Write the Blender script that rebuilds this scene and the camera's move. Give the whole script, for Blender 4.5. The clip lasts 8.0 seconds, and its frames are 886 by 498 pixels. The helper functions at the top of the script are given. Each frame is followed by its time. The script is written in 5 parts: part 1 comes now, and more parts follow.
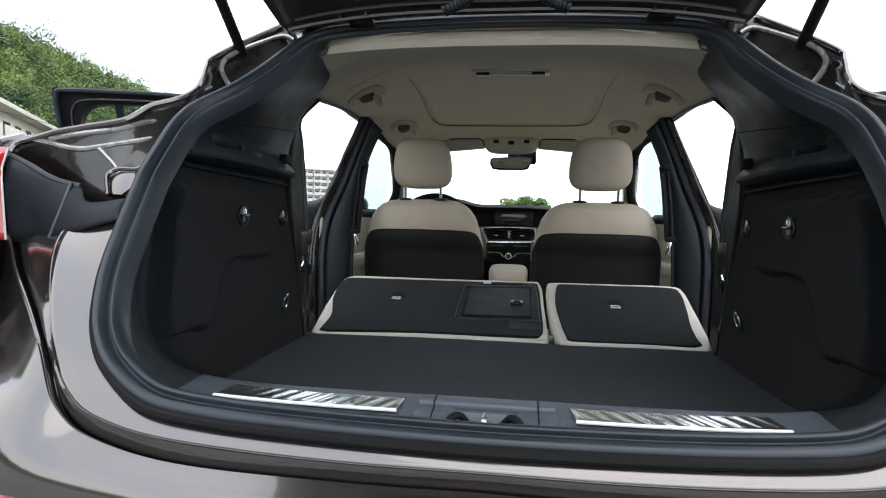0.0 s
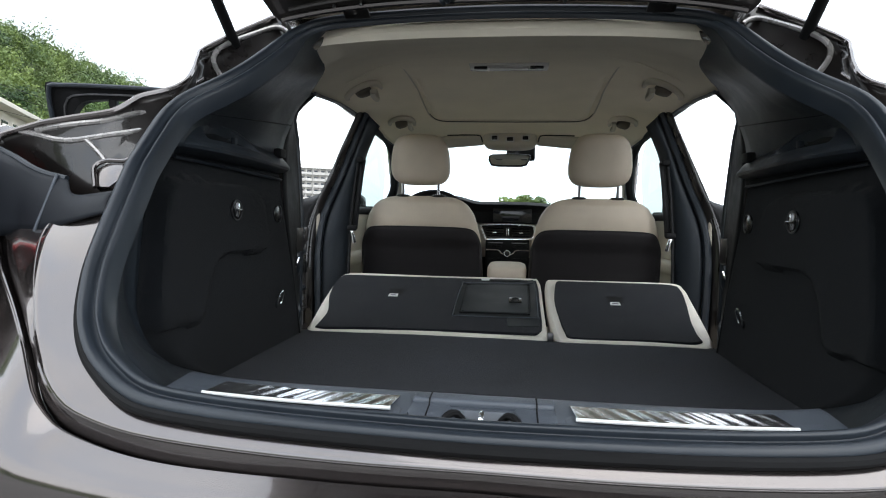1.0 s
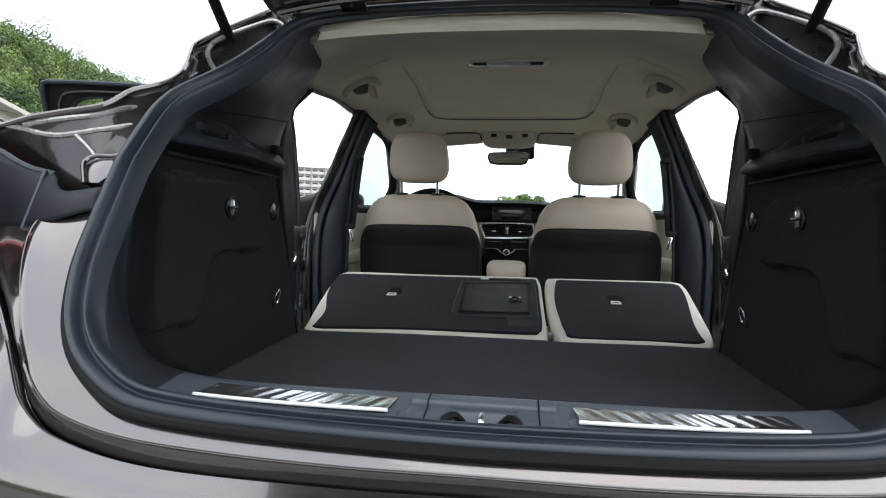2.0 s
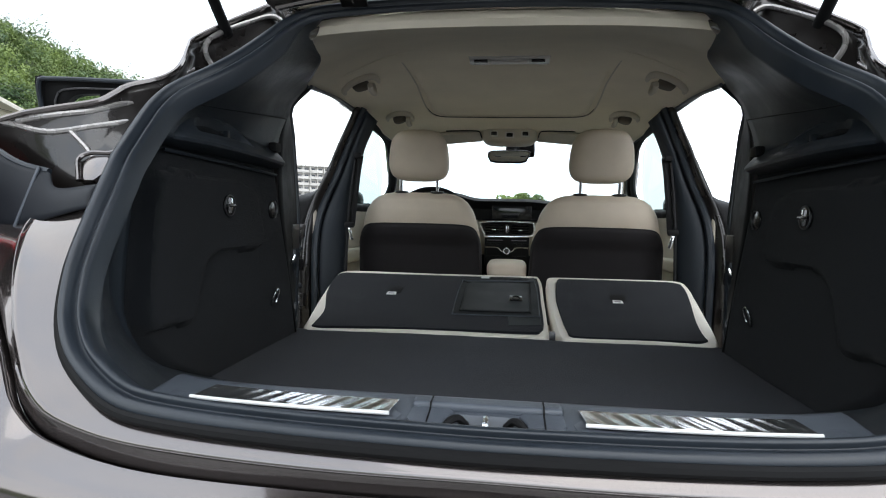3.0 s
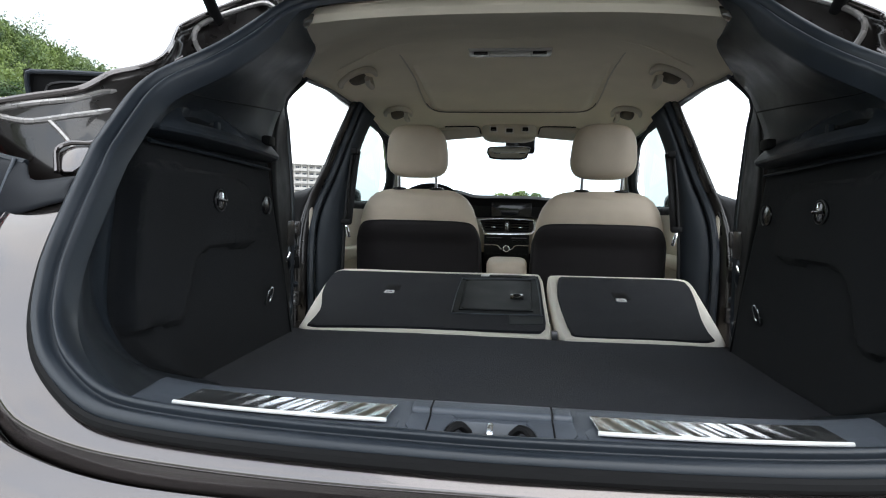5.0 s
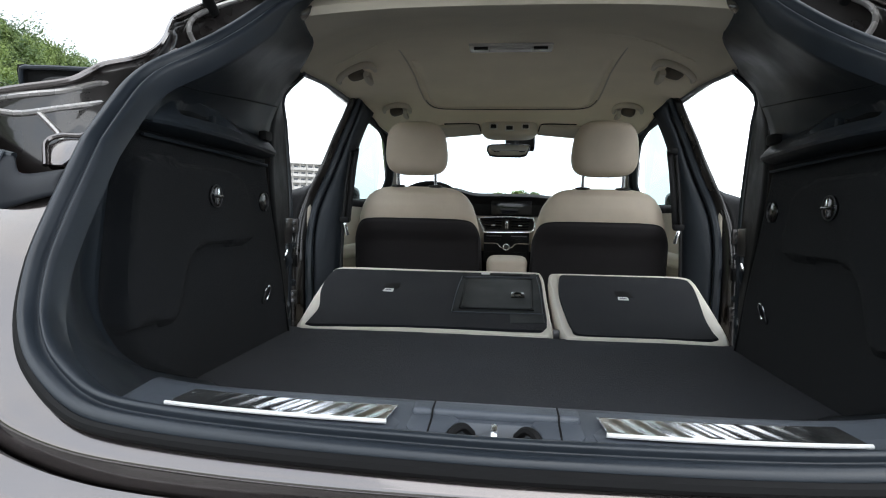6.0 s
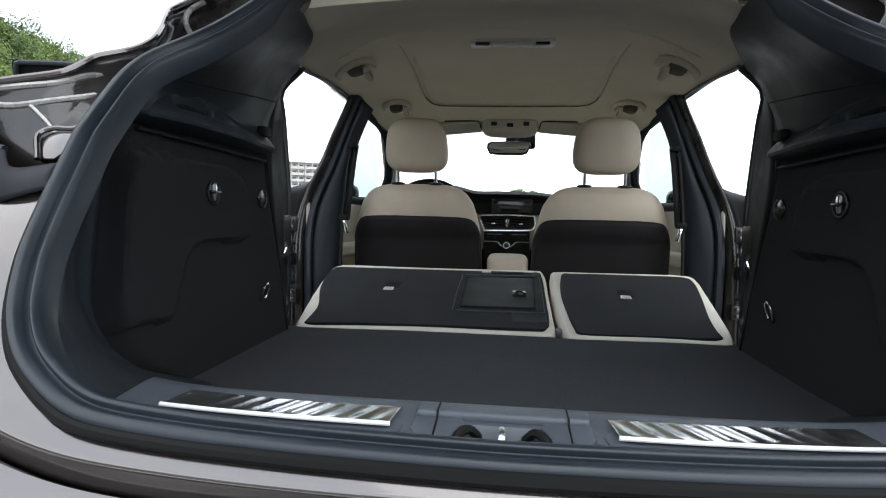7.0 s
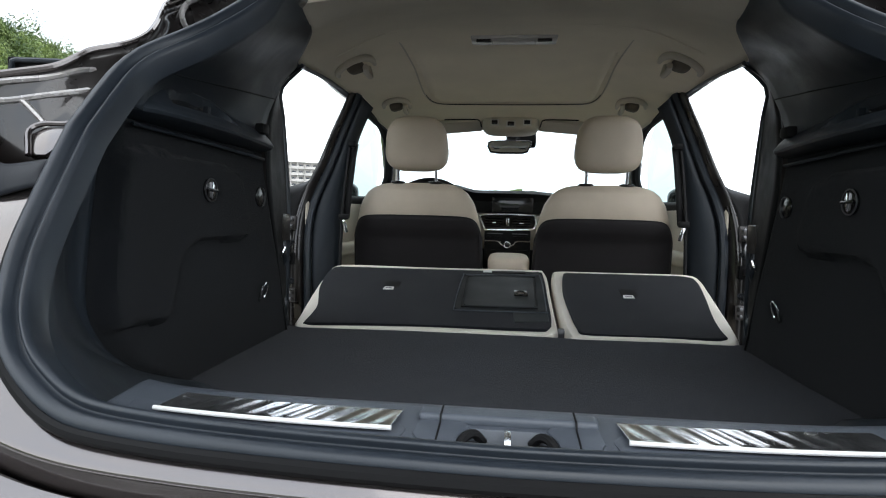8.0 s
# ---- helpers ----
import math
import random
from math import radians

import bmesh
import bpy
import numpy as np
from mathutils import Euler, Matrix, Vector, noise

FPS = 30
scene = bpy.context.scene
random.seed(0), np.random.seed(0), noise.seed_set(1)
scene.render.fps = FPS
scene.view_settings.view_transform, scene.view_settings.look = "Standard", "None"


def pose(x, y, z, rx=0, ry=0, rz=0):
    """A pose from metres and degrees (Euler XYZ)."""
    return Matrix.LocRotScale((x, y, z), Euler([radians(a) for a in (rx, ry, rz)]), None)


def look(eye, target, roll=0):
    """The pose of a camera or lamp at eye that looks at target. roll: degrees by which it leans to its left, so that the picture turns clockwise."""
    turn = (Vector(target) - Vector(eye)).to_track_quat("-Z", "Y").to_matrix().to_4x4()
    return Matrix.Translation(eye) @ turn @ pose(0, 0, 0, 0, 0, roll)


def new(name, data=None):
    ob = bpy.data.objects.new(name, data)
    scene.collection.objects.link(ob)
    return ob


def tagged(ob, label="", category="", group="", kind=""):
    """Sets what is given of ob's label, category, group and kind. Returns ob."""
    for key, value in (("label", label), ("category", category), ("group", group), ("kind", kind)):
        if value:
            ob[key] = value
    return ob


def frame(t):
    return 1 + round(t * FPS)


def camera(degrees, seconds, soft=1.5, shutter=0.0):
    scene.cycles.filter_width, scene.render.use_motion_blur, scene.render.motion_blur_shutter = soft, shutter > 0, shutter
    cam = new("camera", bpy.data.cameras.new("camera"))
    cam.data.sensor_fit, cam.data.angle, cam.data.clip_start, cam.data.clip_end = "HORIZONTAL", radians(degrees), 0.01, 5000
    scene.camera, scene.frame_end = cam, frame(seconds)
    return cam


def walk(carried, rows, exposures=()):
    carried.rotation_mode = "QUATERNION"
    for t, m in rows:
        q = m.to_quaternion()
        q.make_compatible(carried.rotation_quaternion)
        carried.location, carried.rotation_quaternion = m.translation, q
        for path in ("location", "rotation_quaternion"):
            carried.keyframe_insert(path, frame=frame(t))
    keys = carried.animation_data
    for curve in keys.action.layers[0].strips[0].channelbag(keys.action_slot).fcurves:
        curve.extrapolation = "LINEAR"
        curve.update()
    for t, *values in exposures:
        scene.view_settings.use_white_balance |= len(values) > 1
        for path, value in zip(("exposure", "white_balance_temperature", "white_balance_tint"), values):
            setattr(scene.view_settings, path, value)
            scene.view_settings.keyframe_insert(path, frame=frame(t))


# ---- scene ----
FOV = 75.58
cam = camera(FOV, 8.0, soft=1.1)
# seconds, x, y, z, turn to the left, look up, lean
PATH = [
    (0, 0.0294, -0.6605, 0.9429, 7.1340, -2.8986, -1.3426),
    (0.5, 0.0315, -0.6491, 0.9381, 7.0825, -2.9597, -1.2945),
    (1, 0.0310, -0.6384, 0.9345, 7.0271, -3.0218, -1.3179),
    (1.5, 0.0304, -0.6265, 0.9315, 6.9719, -3.0404, -1.2966),
    (3, 0.0220, -0.6020, 0.9299, 6.7986, -3.2174, -1.3123),
    (3.5, 0.0186, -0.5905, 0.9285, 6.7510, -3.2661, -1.3160),
    (4, 0.0160, -0.5795, 0.9264, 6.6928, -3.2881, -1.2904),
    (4.5, 0.0152, -0.5700, 0.9253, 6.6494, -3.3322, -1.2902),
    (6, 0.0080, -0.5377, 0.9174, 6.4707, -3.4274, -1.2824),
    (6.5, 0.0037, -0.5292, 0.9147, 6.3812, -3.4881, -1.3214),
    (7, -0.0012, -0.5181, 0.9131, 6.3123, -3.5355, -1.3323),
    (7.5, -0.0043, -0.5083, 0.9115, 6.2965, -3.5469, -1.2939),
    (8, -0.0067, -0.4997, 0.9100, 6.2633, -3.5455, -1.2953),
]
walk(cam, [(t, pose(x, y, z, 0, 0, yaw) @ pose(0, 0, 0, pitch) @ pose(0, 0, 0, 0, roll) @ pose(0, 0, 0, 90))
           for t, x, y, z, yaw, pitch, roll in PATH])

# ---- world, sun, exposure ----
SUN_UP, SUN_TURN = 50, 150
world = bpy.data.worlds.new("sky")
scene.world = world
world.use_nodes = True
wn, wl = world.node_tree.nodes, world.node_tree.links
wn.clear()
w_out = wn.new("ShaderNodeOutputWorld")
w_sky = wn.new("ShaderNodeTexSky")
w_sky.sky_type = "NISHITA"
w_sky.sun_disc = False
w_sky.sun_elevation, w_sky.sun_rotation = radians(SUN_UP), radians(SUN_TURN)
w_blue = wn.new("ShaderNodeBackground")
w_blue.inputs["Strength"].default_value = 0.10
wl.new(w_sky.outputs[0], w_blue.inputs["Color"])
w_tc = wn.new("ShaderNodeTexCoord")
w_map = wn.new("ShaderNodeMapping")
w_map.inputs["Scale"].default_value = (1.0, 1.0, 2.6)
w_noise = wn.new("ShaderNodeTexNoise")
w_noise.inputs["Scale"].default_value = 2.2
w_noise.inputs["Detail"].default_value = 6
w_ramp = wn.new("ShaderNodeValToRGB")
w_ramp.color_ramp.elements[0].position, w_ramp.color_ramp.elements[1].position = 0.33, 0.68
w_ramp.color_ramp.elements[0].color = (0.74, 0.84, 0.97, 1)
w_ramp.color_ramp.elements[1].color = (0.95, 0.98, 1.0, 1)
w_cloud = wn.new("ShaderNodeBackground")
w_cloud.inputs["Strength"].default_value = 3.0
wl.new(w_tc.outputs["Generated"], w_map.inputs[0])
wl.new(w_map.outputs[0], w_noise.inputs["Vector"])
wl.new(w_noise.outputs["Fac"], w_ramp.inputs[0])
wl.new(w_ramp.outputs[0], w_cloud.inputs["Color"])
w_mix = wn.new("ShaderNodeMixShader")
w_mix.inputs[0].default_value = 0.86
wl.new(w_blue.outputs[0], w_mix.inputs[1])
wl.new(w_cloud.outputs[0], w_mix.inputs[2])
wl.new(w_mix.outputs[0], w_out.inputs[0])

sun_data = bpy.data.lights.new("sun", "SUN")
sun_data.energy, sun_data.angle, sun_data.color = 1.1, radians(60), (1.0, 0.96, 0.9)
sun = new("sun", sun_data)
sun.matrix_world = look((13, -22, 31), (0, 0, 0))
scene.view_settings.exposure = 0.0


# ---- materials ----
def mat(name, col, rough=0.5, metal=0.0, var=0.12, scale=6.0, bump=0.0, bscale=300.0, coat=0.0, sheen=0.0,
        spec=0.5, rvar=0.08, island=0.0, stretch=(1, 1, 1)):
    m = bpy.data.materials.new(name)
    m.use_nodes = True
    n, l = m.node_tree.nodes, m.node_tree.links
    b = n["Principled BSDF"]
    b.inputs["Metallic"].default_value = metal
    b.inputs["Coat Weight"].default_value = coat
    b.inputs["Coat Roughness"].default_value = 0.05
    b.inputs["Coat IOR"].default_value = 1.75
    b.inputs["Sheen Weight"].default_value = sheen
    b.inputs["Specular IOR Level"].default_value = spec
    tc = n.new("ShaderNodeTexCoord")
    mp = n.new("ShaderNodeMapping")
    mp.inputs["Scale"].default_value = stretch
    l.new(tc.outputs["Object"], mp.inputs[0])
    big = n.new("ShaderNodeTexNoise")
    big.inputs["Scale"].default_value = scale
    big.inputs["Detail"].default_value = 5
    fine = n.new("ShaderNodeTexNoise")
    fine.inputs["Scale"].default_value = bscale
    fine.inputs["Detail"].default_value = 3
    for t in (big, fine):
        l.new(mp.outputs[0], t.inputs["Vector"])
    add = n.new("ShaderNodeMath")
    add.operation = "MULTIPLY_ADD"
    add.inputs[1].default_value = 0.35
    l.new(fine.outputs["Fac"], add.inputs[0])
    l.new(big.outputs["Fac"], add.inputs[2])
    ramp = n.new("ShaderNodeValToRGB")
    ramp.color_ramp.elements[0].position, ramp.color_ramp.elements[1].position = 0.4, 0.95
    ramp.color_ramp.elements[0].color = (*[max(0.0, c * (1 - var)) for c in col], 1)
    ramp.color_ramp.elements[1].color = (*[min(1.0, c * (1 + var)) for c in col], 1)
    l.new(add.outputs[0], ramp.inputs[0])
    out = ramp.outputs[0]
    if island:
        geo = n.new("ShaderNodeNewGeometry")
        hsv = n.new("ShaderNodeHueSaturation")
        mr = n.new("ShaderNodeMapRange")
        mr.inputs["To Min"].default_value, mr.inputs["To Max"].default_value = 1 - island, 1 + island
        l.new(geo.outputs["Random Per Island"], mr.inputs[0])
        l.new(mr.outputs[0], hsv.inputs["Value"])
        l.new(out, hsv.inputs["Color"])
        out = hsv.outputs[0]
    l.new(out, b.inputs["Base Color"])
    rr = n.new("ShaderNodeMapRange")
    rr.inputs["From Min"].default_value, rr.inputs["From Max"].default_value = 0.3, 0.7
    rr.inputs["To Min"].default_value, rr.inputs["To Max"].default_value = max(0.02, rough - rvar), min(1, rough + rvar)
    l.new(big.outputs["Fac"], rr.inputs[0])
    l.new(rr.outputs[0], b.inputs["Roughness"])
    if bump:
        bp = n.new("ShaderNodeBump")
        bp.inputs["Strength"].default_value = bump
        bp.inputs["Distance"].default_value = 0.002
        l.new(fine.outputs["Fac"], bp.inputs["Height"])
        l.new(bp.outputs[0], b.inputs["Normal"])
    return m


def glass_mat(name, tint, gloss=1.0):
    m = bpy.data.materials.new(name)
    m.use_nodes = True
    n, l = m.node_tree.nodes, m.node_tree.links
    n.clear()
    o = n.new("ShaderNodeOutputMaterial")
    tr = n.new("ShaderNodeBsdfTransparent")
    tr.inputs["Color"].default_value = (*tint, 1)
    gl = n.new("ShaderNodeBsdfGlossy")
    gl.inputs["Roughness"].default_value = 0.02
    lw = n.new("ShaderNodeLayerWeight")
    lw.inputs["Blend"].default_value = 0.5
    po = n.new("ShaderNodeMath")
    po.operation = "POWER"
    po.inputs[1].default_value = 4.0
    fr = n.new("ShaderNodeMath")
    fr.operation = "MULTIPLY_ADD"
    fr.inputs[1].default_value, fr.inputs[2].default_value = 0.5 * gloss, 0.03 * gloss
    l.new(lw.outputs["Facing"], po.inputs[0])
    l.new(po.outputs[0], fr.inputs[0])
    mx = n.new("ShaderNodeMixShader")
    l.new(fr.outputs[0], mx.inputs[0])
    l.new(tr.outputs[0], mx.inputs[1])
    l.new(gl.outputs[0], mx.inputs[2])
    l.new(mx.outputs[0], o.inputs[0])
    return m


# body brown made near black, the shade of channel and pillar in its colour
SHADEPAINT = mat("shaded_brown_paint", (0.0135, 0.0112, 0.0105), 0.30, 0.2, var=0.25, scale=14, bump=0.04, bscale=700, coat=0.5, spec=0.35)
# pale tone for the channel beads, standing in for sky glints on them
BEADGLINT = mat("bead_highlight", (0.30, 0.285, 0.275), 0.28, 0.4, var=0.25, scale=40, bump=0.05, bscale=500, coat=0.9)
PAINT = mat("brown_metallic_paint", (0.120, 0.104, 0.100), 0.18, 0.85, var=0.1, scale=5, bump=0.012, bscale=900, coat=1.0, rvar=0.03)
# darker and rougher than the outer panels' brown, slightly mottled
JAMB = mat("dull_dark_brown_paint", (0.030, 0.026, 0.024), 0.45, 0.4, var=0.25, scale=30, bump=0.05, bscale=400, coat=0.4)
RUBBER = mat("black_rubber", (0.0170, 0.0225, 0.0300), 0.38, var=0.2, scale=14, bump=0.1, bscale=500)
PLASTIC = mat("dark_grained_plastic", (0.0145, 0.0200, 0.0268), 0.50, spec=0.45, var=0.12, scale=10, bump=0.2, bscale=900)
SILL = mat("grey_grained_plastic", (0.068, 0.079, 0.096), 0.42, var=0.1, scale=9, bump=0.22, bscale=900)
HOUSING = mat("lamp_housing_plastic", (0.010, 0.012, 0.016), 0.5, spec=0.25, var=0.15, scale=12, bump=0.1, bscale=900)
GLOSSBLACK = mat("gloss_black_plastic", (0.005, 0.005, 0.006), 0.2, var=0.1)
BLACK = mat("matt_black_plastic", (0.0050, 0.0050, 0.0055), 0.6, spec=0.2, var=0.2, scale=20, bump=0.1, bscale=700)
CARPET = mat("black_needle_carpet", (0.0090, 0.0104, 0.0126), 0.95, var=0.35, scale=7, bump=0.9, bscale=1400, spec=0.1, sheen=0.06)
MAT = mat("charcoal_carpet", (0.0118, 0.0150, 0.0222), 0.95, var=0.3, scale=5, bump=0.9, bscale=1300, spec=0.12, sheen=0.10)
SEATCLOTH = mat("black_seat_back_cloth", (0.0085, 0.0094, 0.0130), 0.85, var=0.15, scale=9, bump=0.5, bscale=1500, spec=0.2, sheen=0.07)
SHELL = mat("brown_black_seat_shell", (0.0140, 0.0118, 0.0128), 0.7, var=0.15, scale=9, bump=0.4, bscale=1500, spec=0.3, sheen=0.06)
HATCHGREY = mat("smooth_grey_plastic", (0.0165, 0.0200, 0.0218), 0.52, spec=0.35, var=0.12, scale=9, bump=0.12, bscale=900)
LEATHER = mat("beige_leather", (0.60, 0.51, 0.40), 0.48, var=0.07, scale=12, bump=0.35, bscale=700, rvar=0.06)
PIPING = mat("cream_leather_edge", (0.80, 0.75, 0.66), 0.5, var=0.06, scale=16, bump=0.3, bscale=700)
FABRIC = mat("beige_headliner_cloth", (0.81, 0.735, 0.60), 0.95, var=0.05, scale=8, bump=0.4, bscale=1500, spec=0.15)
HOLLOWSHADE = mat("brown_shadow_plastic", (0.11, 0.092, 0.070), 0.6)
BEIGEPLASTIC = mat("beige_plastic", (0.55, 0.50, 0.415), 0.5, var=0.05, scale=10, bump=0.1, bscale=900)
CHROME = mat("chrome", (0.85, 0.85, 0.86), 0.1, 1.0, var=0.04, rvar=0.04)
STEEL = mat("polished_steel", (0.92, 0.93, 0.94), 0.23, 1.0, var=0.05, scale=30, rvar=0.05)
DARKSTEEL = mat("dark_steel", (0.16, 0.16, 0.165), 0.35, 0.9, var=0.2, scale=40)
MIRROR = mat("mirror_glass", (0.82, 0.86, 0.85), 0.015, 1.0, var=0.01, rvar=0.005)
LAMPLENS = mat("clear_lamp_lens", (0.62, 0.60, 0.57), 0.2, var=0.05)
REDLENS = mat("red_lamp_lens", (0.42, 0.012, 0.016), 0.08, var=0.2, scale=25, coat=1.0)
SCREEN = mat("dark_screen", (0.01, 0.011, 0.013), 0.12, var=0.05)
LABEL = mat("white_label", (0.75, 0.75, 0.74), 0.5, var=0.04)
WEBBING = mat("seat_belt_webbing", (0.012, 0.012, 0.013), 0.8, var=0.15, bump=0.5, bscale=900)
GLASS = glass_mat("clear_glass", (0.93, 0.97, 0.96))
TINT = glass_mat("tinted_glass", (0.50, 0.60, 0.58))
ASPHALT = mat("worn_asphalt", (0.16, 0.157, 0.151), 0.9, var=0.3, scale=0.6, bump=0.8, bscale=60)
GRASSY = mat("hill_soil_and_grass", (0.055, 0.075, 0.03), 0.95, var=0.5, scale=0.15, bump=0.5, bscale=4)
LEAVES = mat("summer_leaves", (0.105, 0.150, 0.048), 0.6, var=0.6, scale=0.16, island=0.10, bscale=0.9)
leaf_ramp = next(n for n in LEAVES.node_tree.nodes if n.bl_idname == "ShaderNodeValToRGB").color_ramp
leaf_ramp.elements[0].position, leaf_ramp.elements[1].position = 0.53, 0.80
leaf_ramp.elements[0].color, leaf_ramp.elements[1].color = (0.028, 0.066, 0.018, 1), (0.180, 0.245, 0.062, 1)
BARK = mat("grey_bark", (0.16, 0.13, 0.10), 0.9, var=0.4, scale=3, bump=0.6, bscale=20)
CONCRETE = mat("pale_painted_concrete", (0.62, 0.58, 0.50), 0.85, var=0.12, scale=0.5, bump=0.2, bscale=8)
CONCRETE2 = mat("white_painted_concrete", (0.54, 0.52, 0.49), 0.85, var=0.10, scale=0.4, bump=0.2, bscale=8)
WINDARK = mat("dark_window_pane", (0.05, 0.06, 0.07), 0.12, var=0.3, scale=0.7)
TYRE = mat("tyre_rubber", (0.02, 0.02, 0.02), 0.8, var=0.2, scale=12)
ALLOY = mat("silver_alloy", (0.55, 0.55, 0.56), 0.3, 0.9, var=0.05)


# ---- mesh helpers ----
def spline(pts, n, closed=False):
    """n points evenly spaced on a smooth curve through pts."""
    P = np.array(pts, float)
    k = len(P)
    out = []
    segs = k if closed else k - 1
    for i in range(segs):
        a, b = P[i], P[(i + 1) % k]
        p = P[(i - 1) % k] if closed or i > 0 else 2 * a - b
        q = P[(i + 2) % k] if closed or i + 2 < k else 2 * b - a
        for t in np.linspace(0, 1, 12, endpoint=False):
            out.append(0.5 * (2 * a + (b - p) * t + (2 * p - 5 * a + 4 * b - q) * t * t + (3 * a - p - 3 * b + q) * t ** 3))
    out.append(P[0] if closed else P[-1])
    out = np.array(out)
    d = np.concatenate([[0], np.cumsum(np.linalg.norm(np.diff(out, axis=0), axis=1))])
    s = np.linspace(0, d[-1], n, endpoint=not closed)
    return np.stack([np.interp(s, d, out[:, j]) for j in range(out.shape[1])], 1)


def grid(P, close_u=False, close_v=False, cap=False):
    """A bmesh of quads over rows of points."""
    P = np.array(P, float)
    bm = bmesh.new()
    vs = [[bm.verts.new(p) for p in row] for row in P]
    nu, nv = len(vs), len(vs[0])
    for i in range(nu if close_u else nu - 1):
        for j in range(nv if close_v else nv - 1):
            q = [vs[i][j], vs[i][(j + 1) % nv], vs[(i + 1) % nu][(j + 1) % nv], vs[(i + 1) % nu][j]]
            if len({v.index if v.index >= 0 else id(v) for v in q}) == 4:
                bm.faces.new(q)
    if cap:
        bm.faces.new(vs[0])
        bm.faces.new(vs[-1])
    return bm


def tube(pts, r, n=10, closed=False, flat=1.0):
    """A round (or flattened) bar along points; r may be a list."""
    P = np.array(pts, float)
    k = len(P)
    rs = np.broadcast_to(np.array(r, float), (k,))
    T = np.roll(P, -1, 0) - np.roll(P, 1, 0)
    if not closed:
        T[0], T[-1] = P[1] - P[0], P[-1] - P[-2]
    T /= np.linalg.norm(T, axis=1)[:, None] + 1e-12
    up = np.array([0, 0, 1.0]) if abs(T[0][2]) < 0.9 else np.array([0, 1.0, 0])
    rows = []
    u = np.cross(T[0], up)
    for i in range(k):
        u = u - T[i] * (u @ T[i])
        u /= np.linalg.norm(u)
        w = np.cross(T[i], u)
        rows.append([P[i] + rs[i] * (np.cos(a) * u + np.sin(a) * flat * w) for a in np.linspace(0, 2 * np.pi, n, endpoint=False)])
    return grid(rows, close_u=closed, close_v=True, cap=not closed)


def rbox(c, size, bev=0.01, seg=2, m=None):
    """A box with rounded edges about c."""
    bm = bmesh.new()
    bmesh.ops.create_cube(bm, size=1)
    for v in bm.verts:
        v.co = Vector((v.co.x * size[0], v.co.y * size[1], v.co.z * size[2]))
    if bev:
        bmesh.ops.bevel(bm, geom=bm.edges[:], offset=min(bev, min(size) * 0.45), segments=seg, affect="EDGES", profile=0.6)
    if m:
        bm.transform(m)
    bm.transform(Matrix.Translation(c))
    return bm


def prism(poly, place, depth, bev=0.0, seg=2):
    """A plate with the outline poly: place turns (u, v) into a point, depth is the way to its back."""
    bm = bmesh.new()
    f = bm.faces.new([bm.verts.new(place(u, v)) for u, v in poly])
    r = bmesh.ops.extrude_face_region(bm, geom=[f])
    for v in [g for g in r["geom"] if isinstance(g, bmesh.types.BMVert)]:
        v.co += Vector(depth)
    bmesh.ops.recalc_face_normals(bm, faces=bm.faces[:])
    if bev:
        es = [e for e in bm.edges if len(e.link_faces) == 2 and e.calc_face_angle(0) > 0.6 and any(len(g.verts) > 4 for g in e.link_faces)]
        bmesh.ops.bevel(bm, geom=es, offset=bev, segments=seg, affect="EDGES", profile=0.5)
    return bm


def puff(c, r, e1=0.5, e2=0.5, n=20, m=None):
    """A rounded cushion: a superellipsoid with half sizes r."""
    def sp(a, e):
        return np.sign(a) * np.abs(a) ** e
    rows = []
    for v in np.linspace(-np.pi / 2 + 0.02, np.pi / 2 - 0.02, n):
        rows.append([(r[0] * sp(np.cos(v), e1) * sp(np.cos(u), e2), r[1] * sp(np.cos(v), e1) * sp(np.sin(u), e2), r[2] * sp(np.sin(v), e1))
                     for u in np.linspace(0, 2 * np.pi, 2 * n, endpoint=False)])
    bm = grid(rows, close_v=True, cap=True)
    if m:
        bm.transform(m)
    bm.transform(Matrix.Translation(c))
    return bm


def disc(c, axis, r, depth, n=20, bev=0.0):
    """A short cylinder centred on c along axis."""
    bm = bmesh.new()
    bmesh.ops.create_cone(bm, cap_ends=True, segments=n, radius1=r, radius2=r, depth=depth)
    if bev:
        es = [e for e in bm.edges if e.calc_face_angle(0) > 1]
        bmesh.ops.bevel(bm, geom=es, offset=bev, segments=2, affect="EDGES", profile=0.5)
    bm.transform(Matrix.Translation(c) @ Vector(axis).to_track_quat("Z", "Y").to_matrix().to_4x4())
    return bm


def join(*bms):
    """Several pieces as one mesh."""
    out = bmesh.new()
    for b in bms:
        me = bpy.data.meshes.new("tmp")
        b.to_mesh(me)
        out.from_mesh(me)
        bpy.data.meshes.remove(me)
        b.free()
    return out


def flip(bm, s):
    """Mirrored in x where s is negative."""
    if s < 0:
        for v in bm.verts:
            v.co.x = -v.co.x
        bmesh.ops.reverse_faces(bm, faces=bm.faces[:])
    return bm


def thing(name, base, label, category, group="", kind=""):
    e = new(name)
    e.empty_display_size = 0.05
    e.location = base
    return tagged(e, label, category, group, kind)


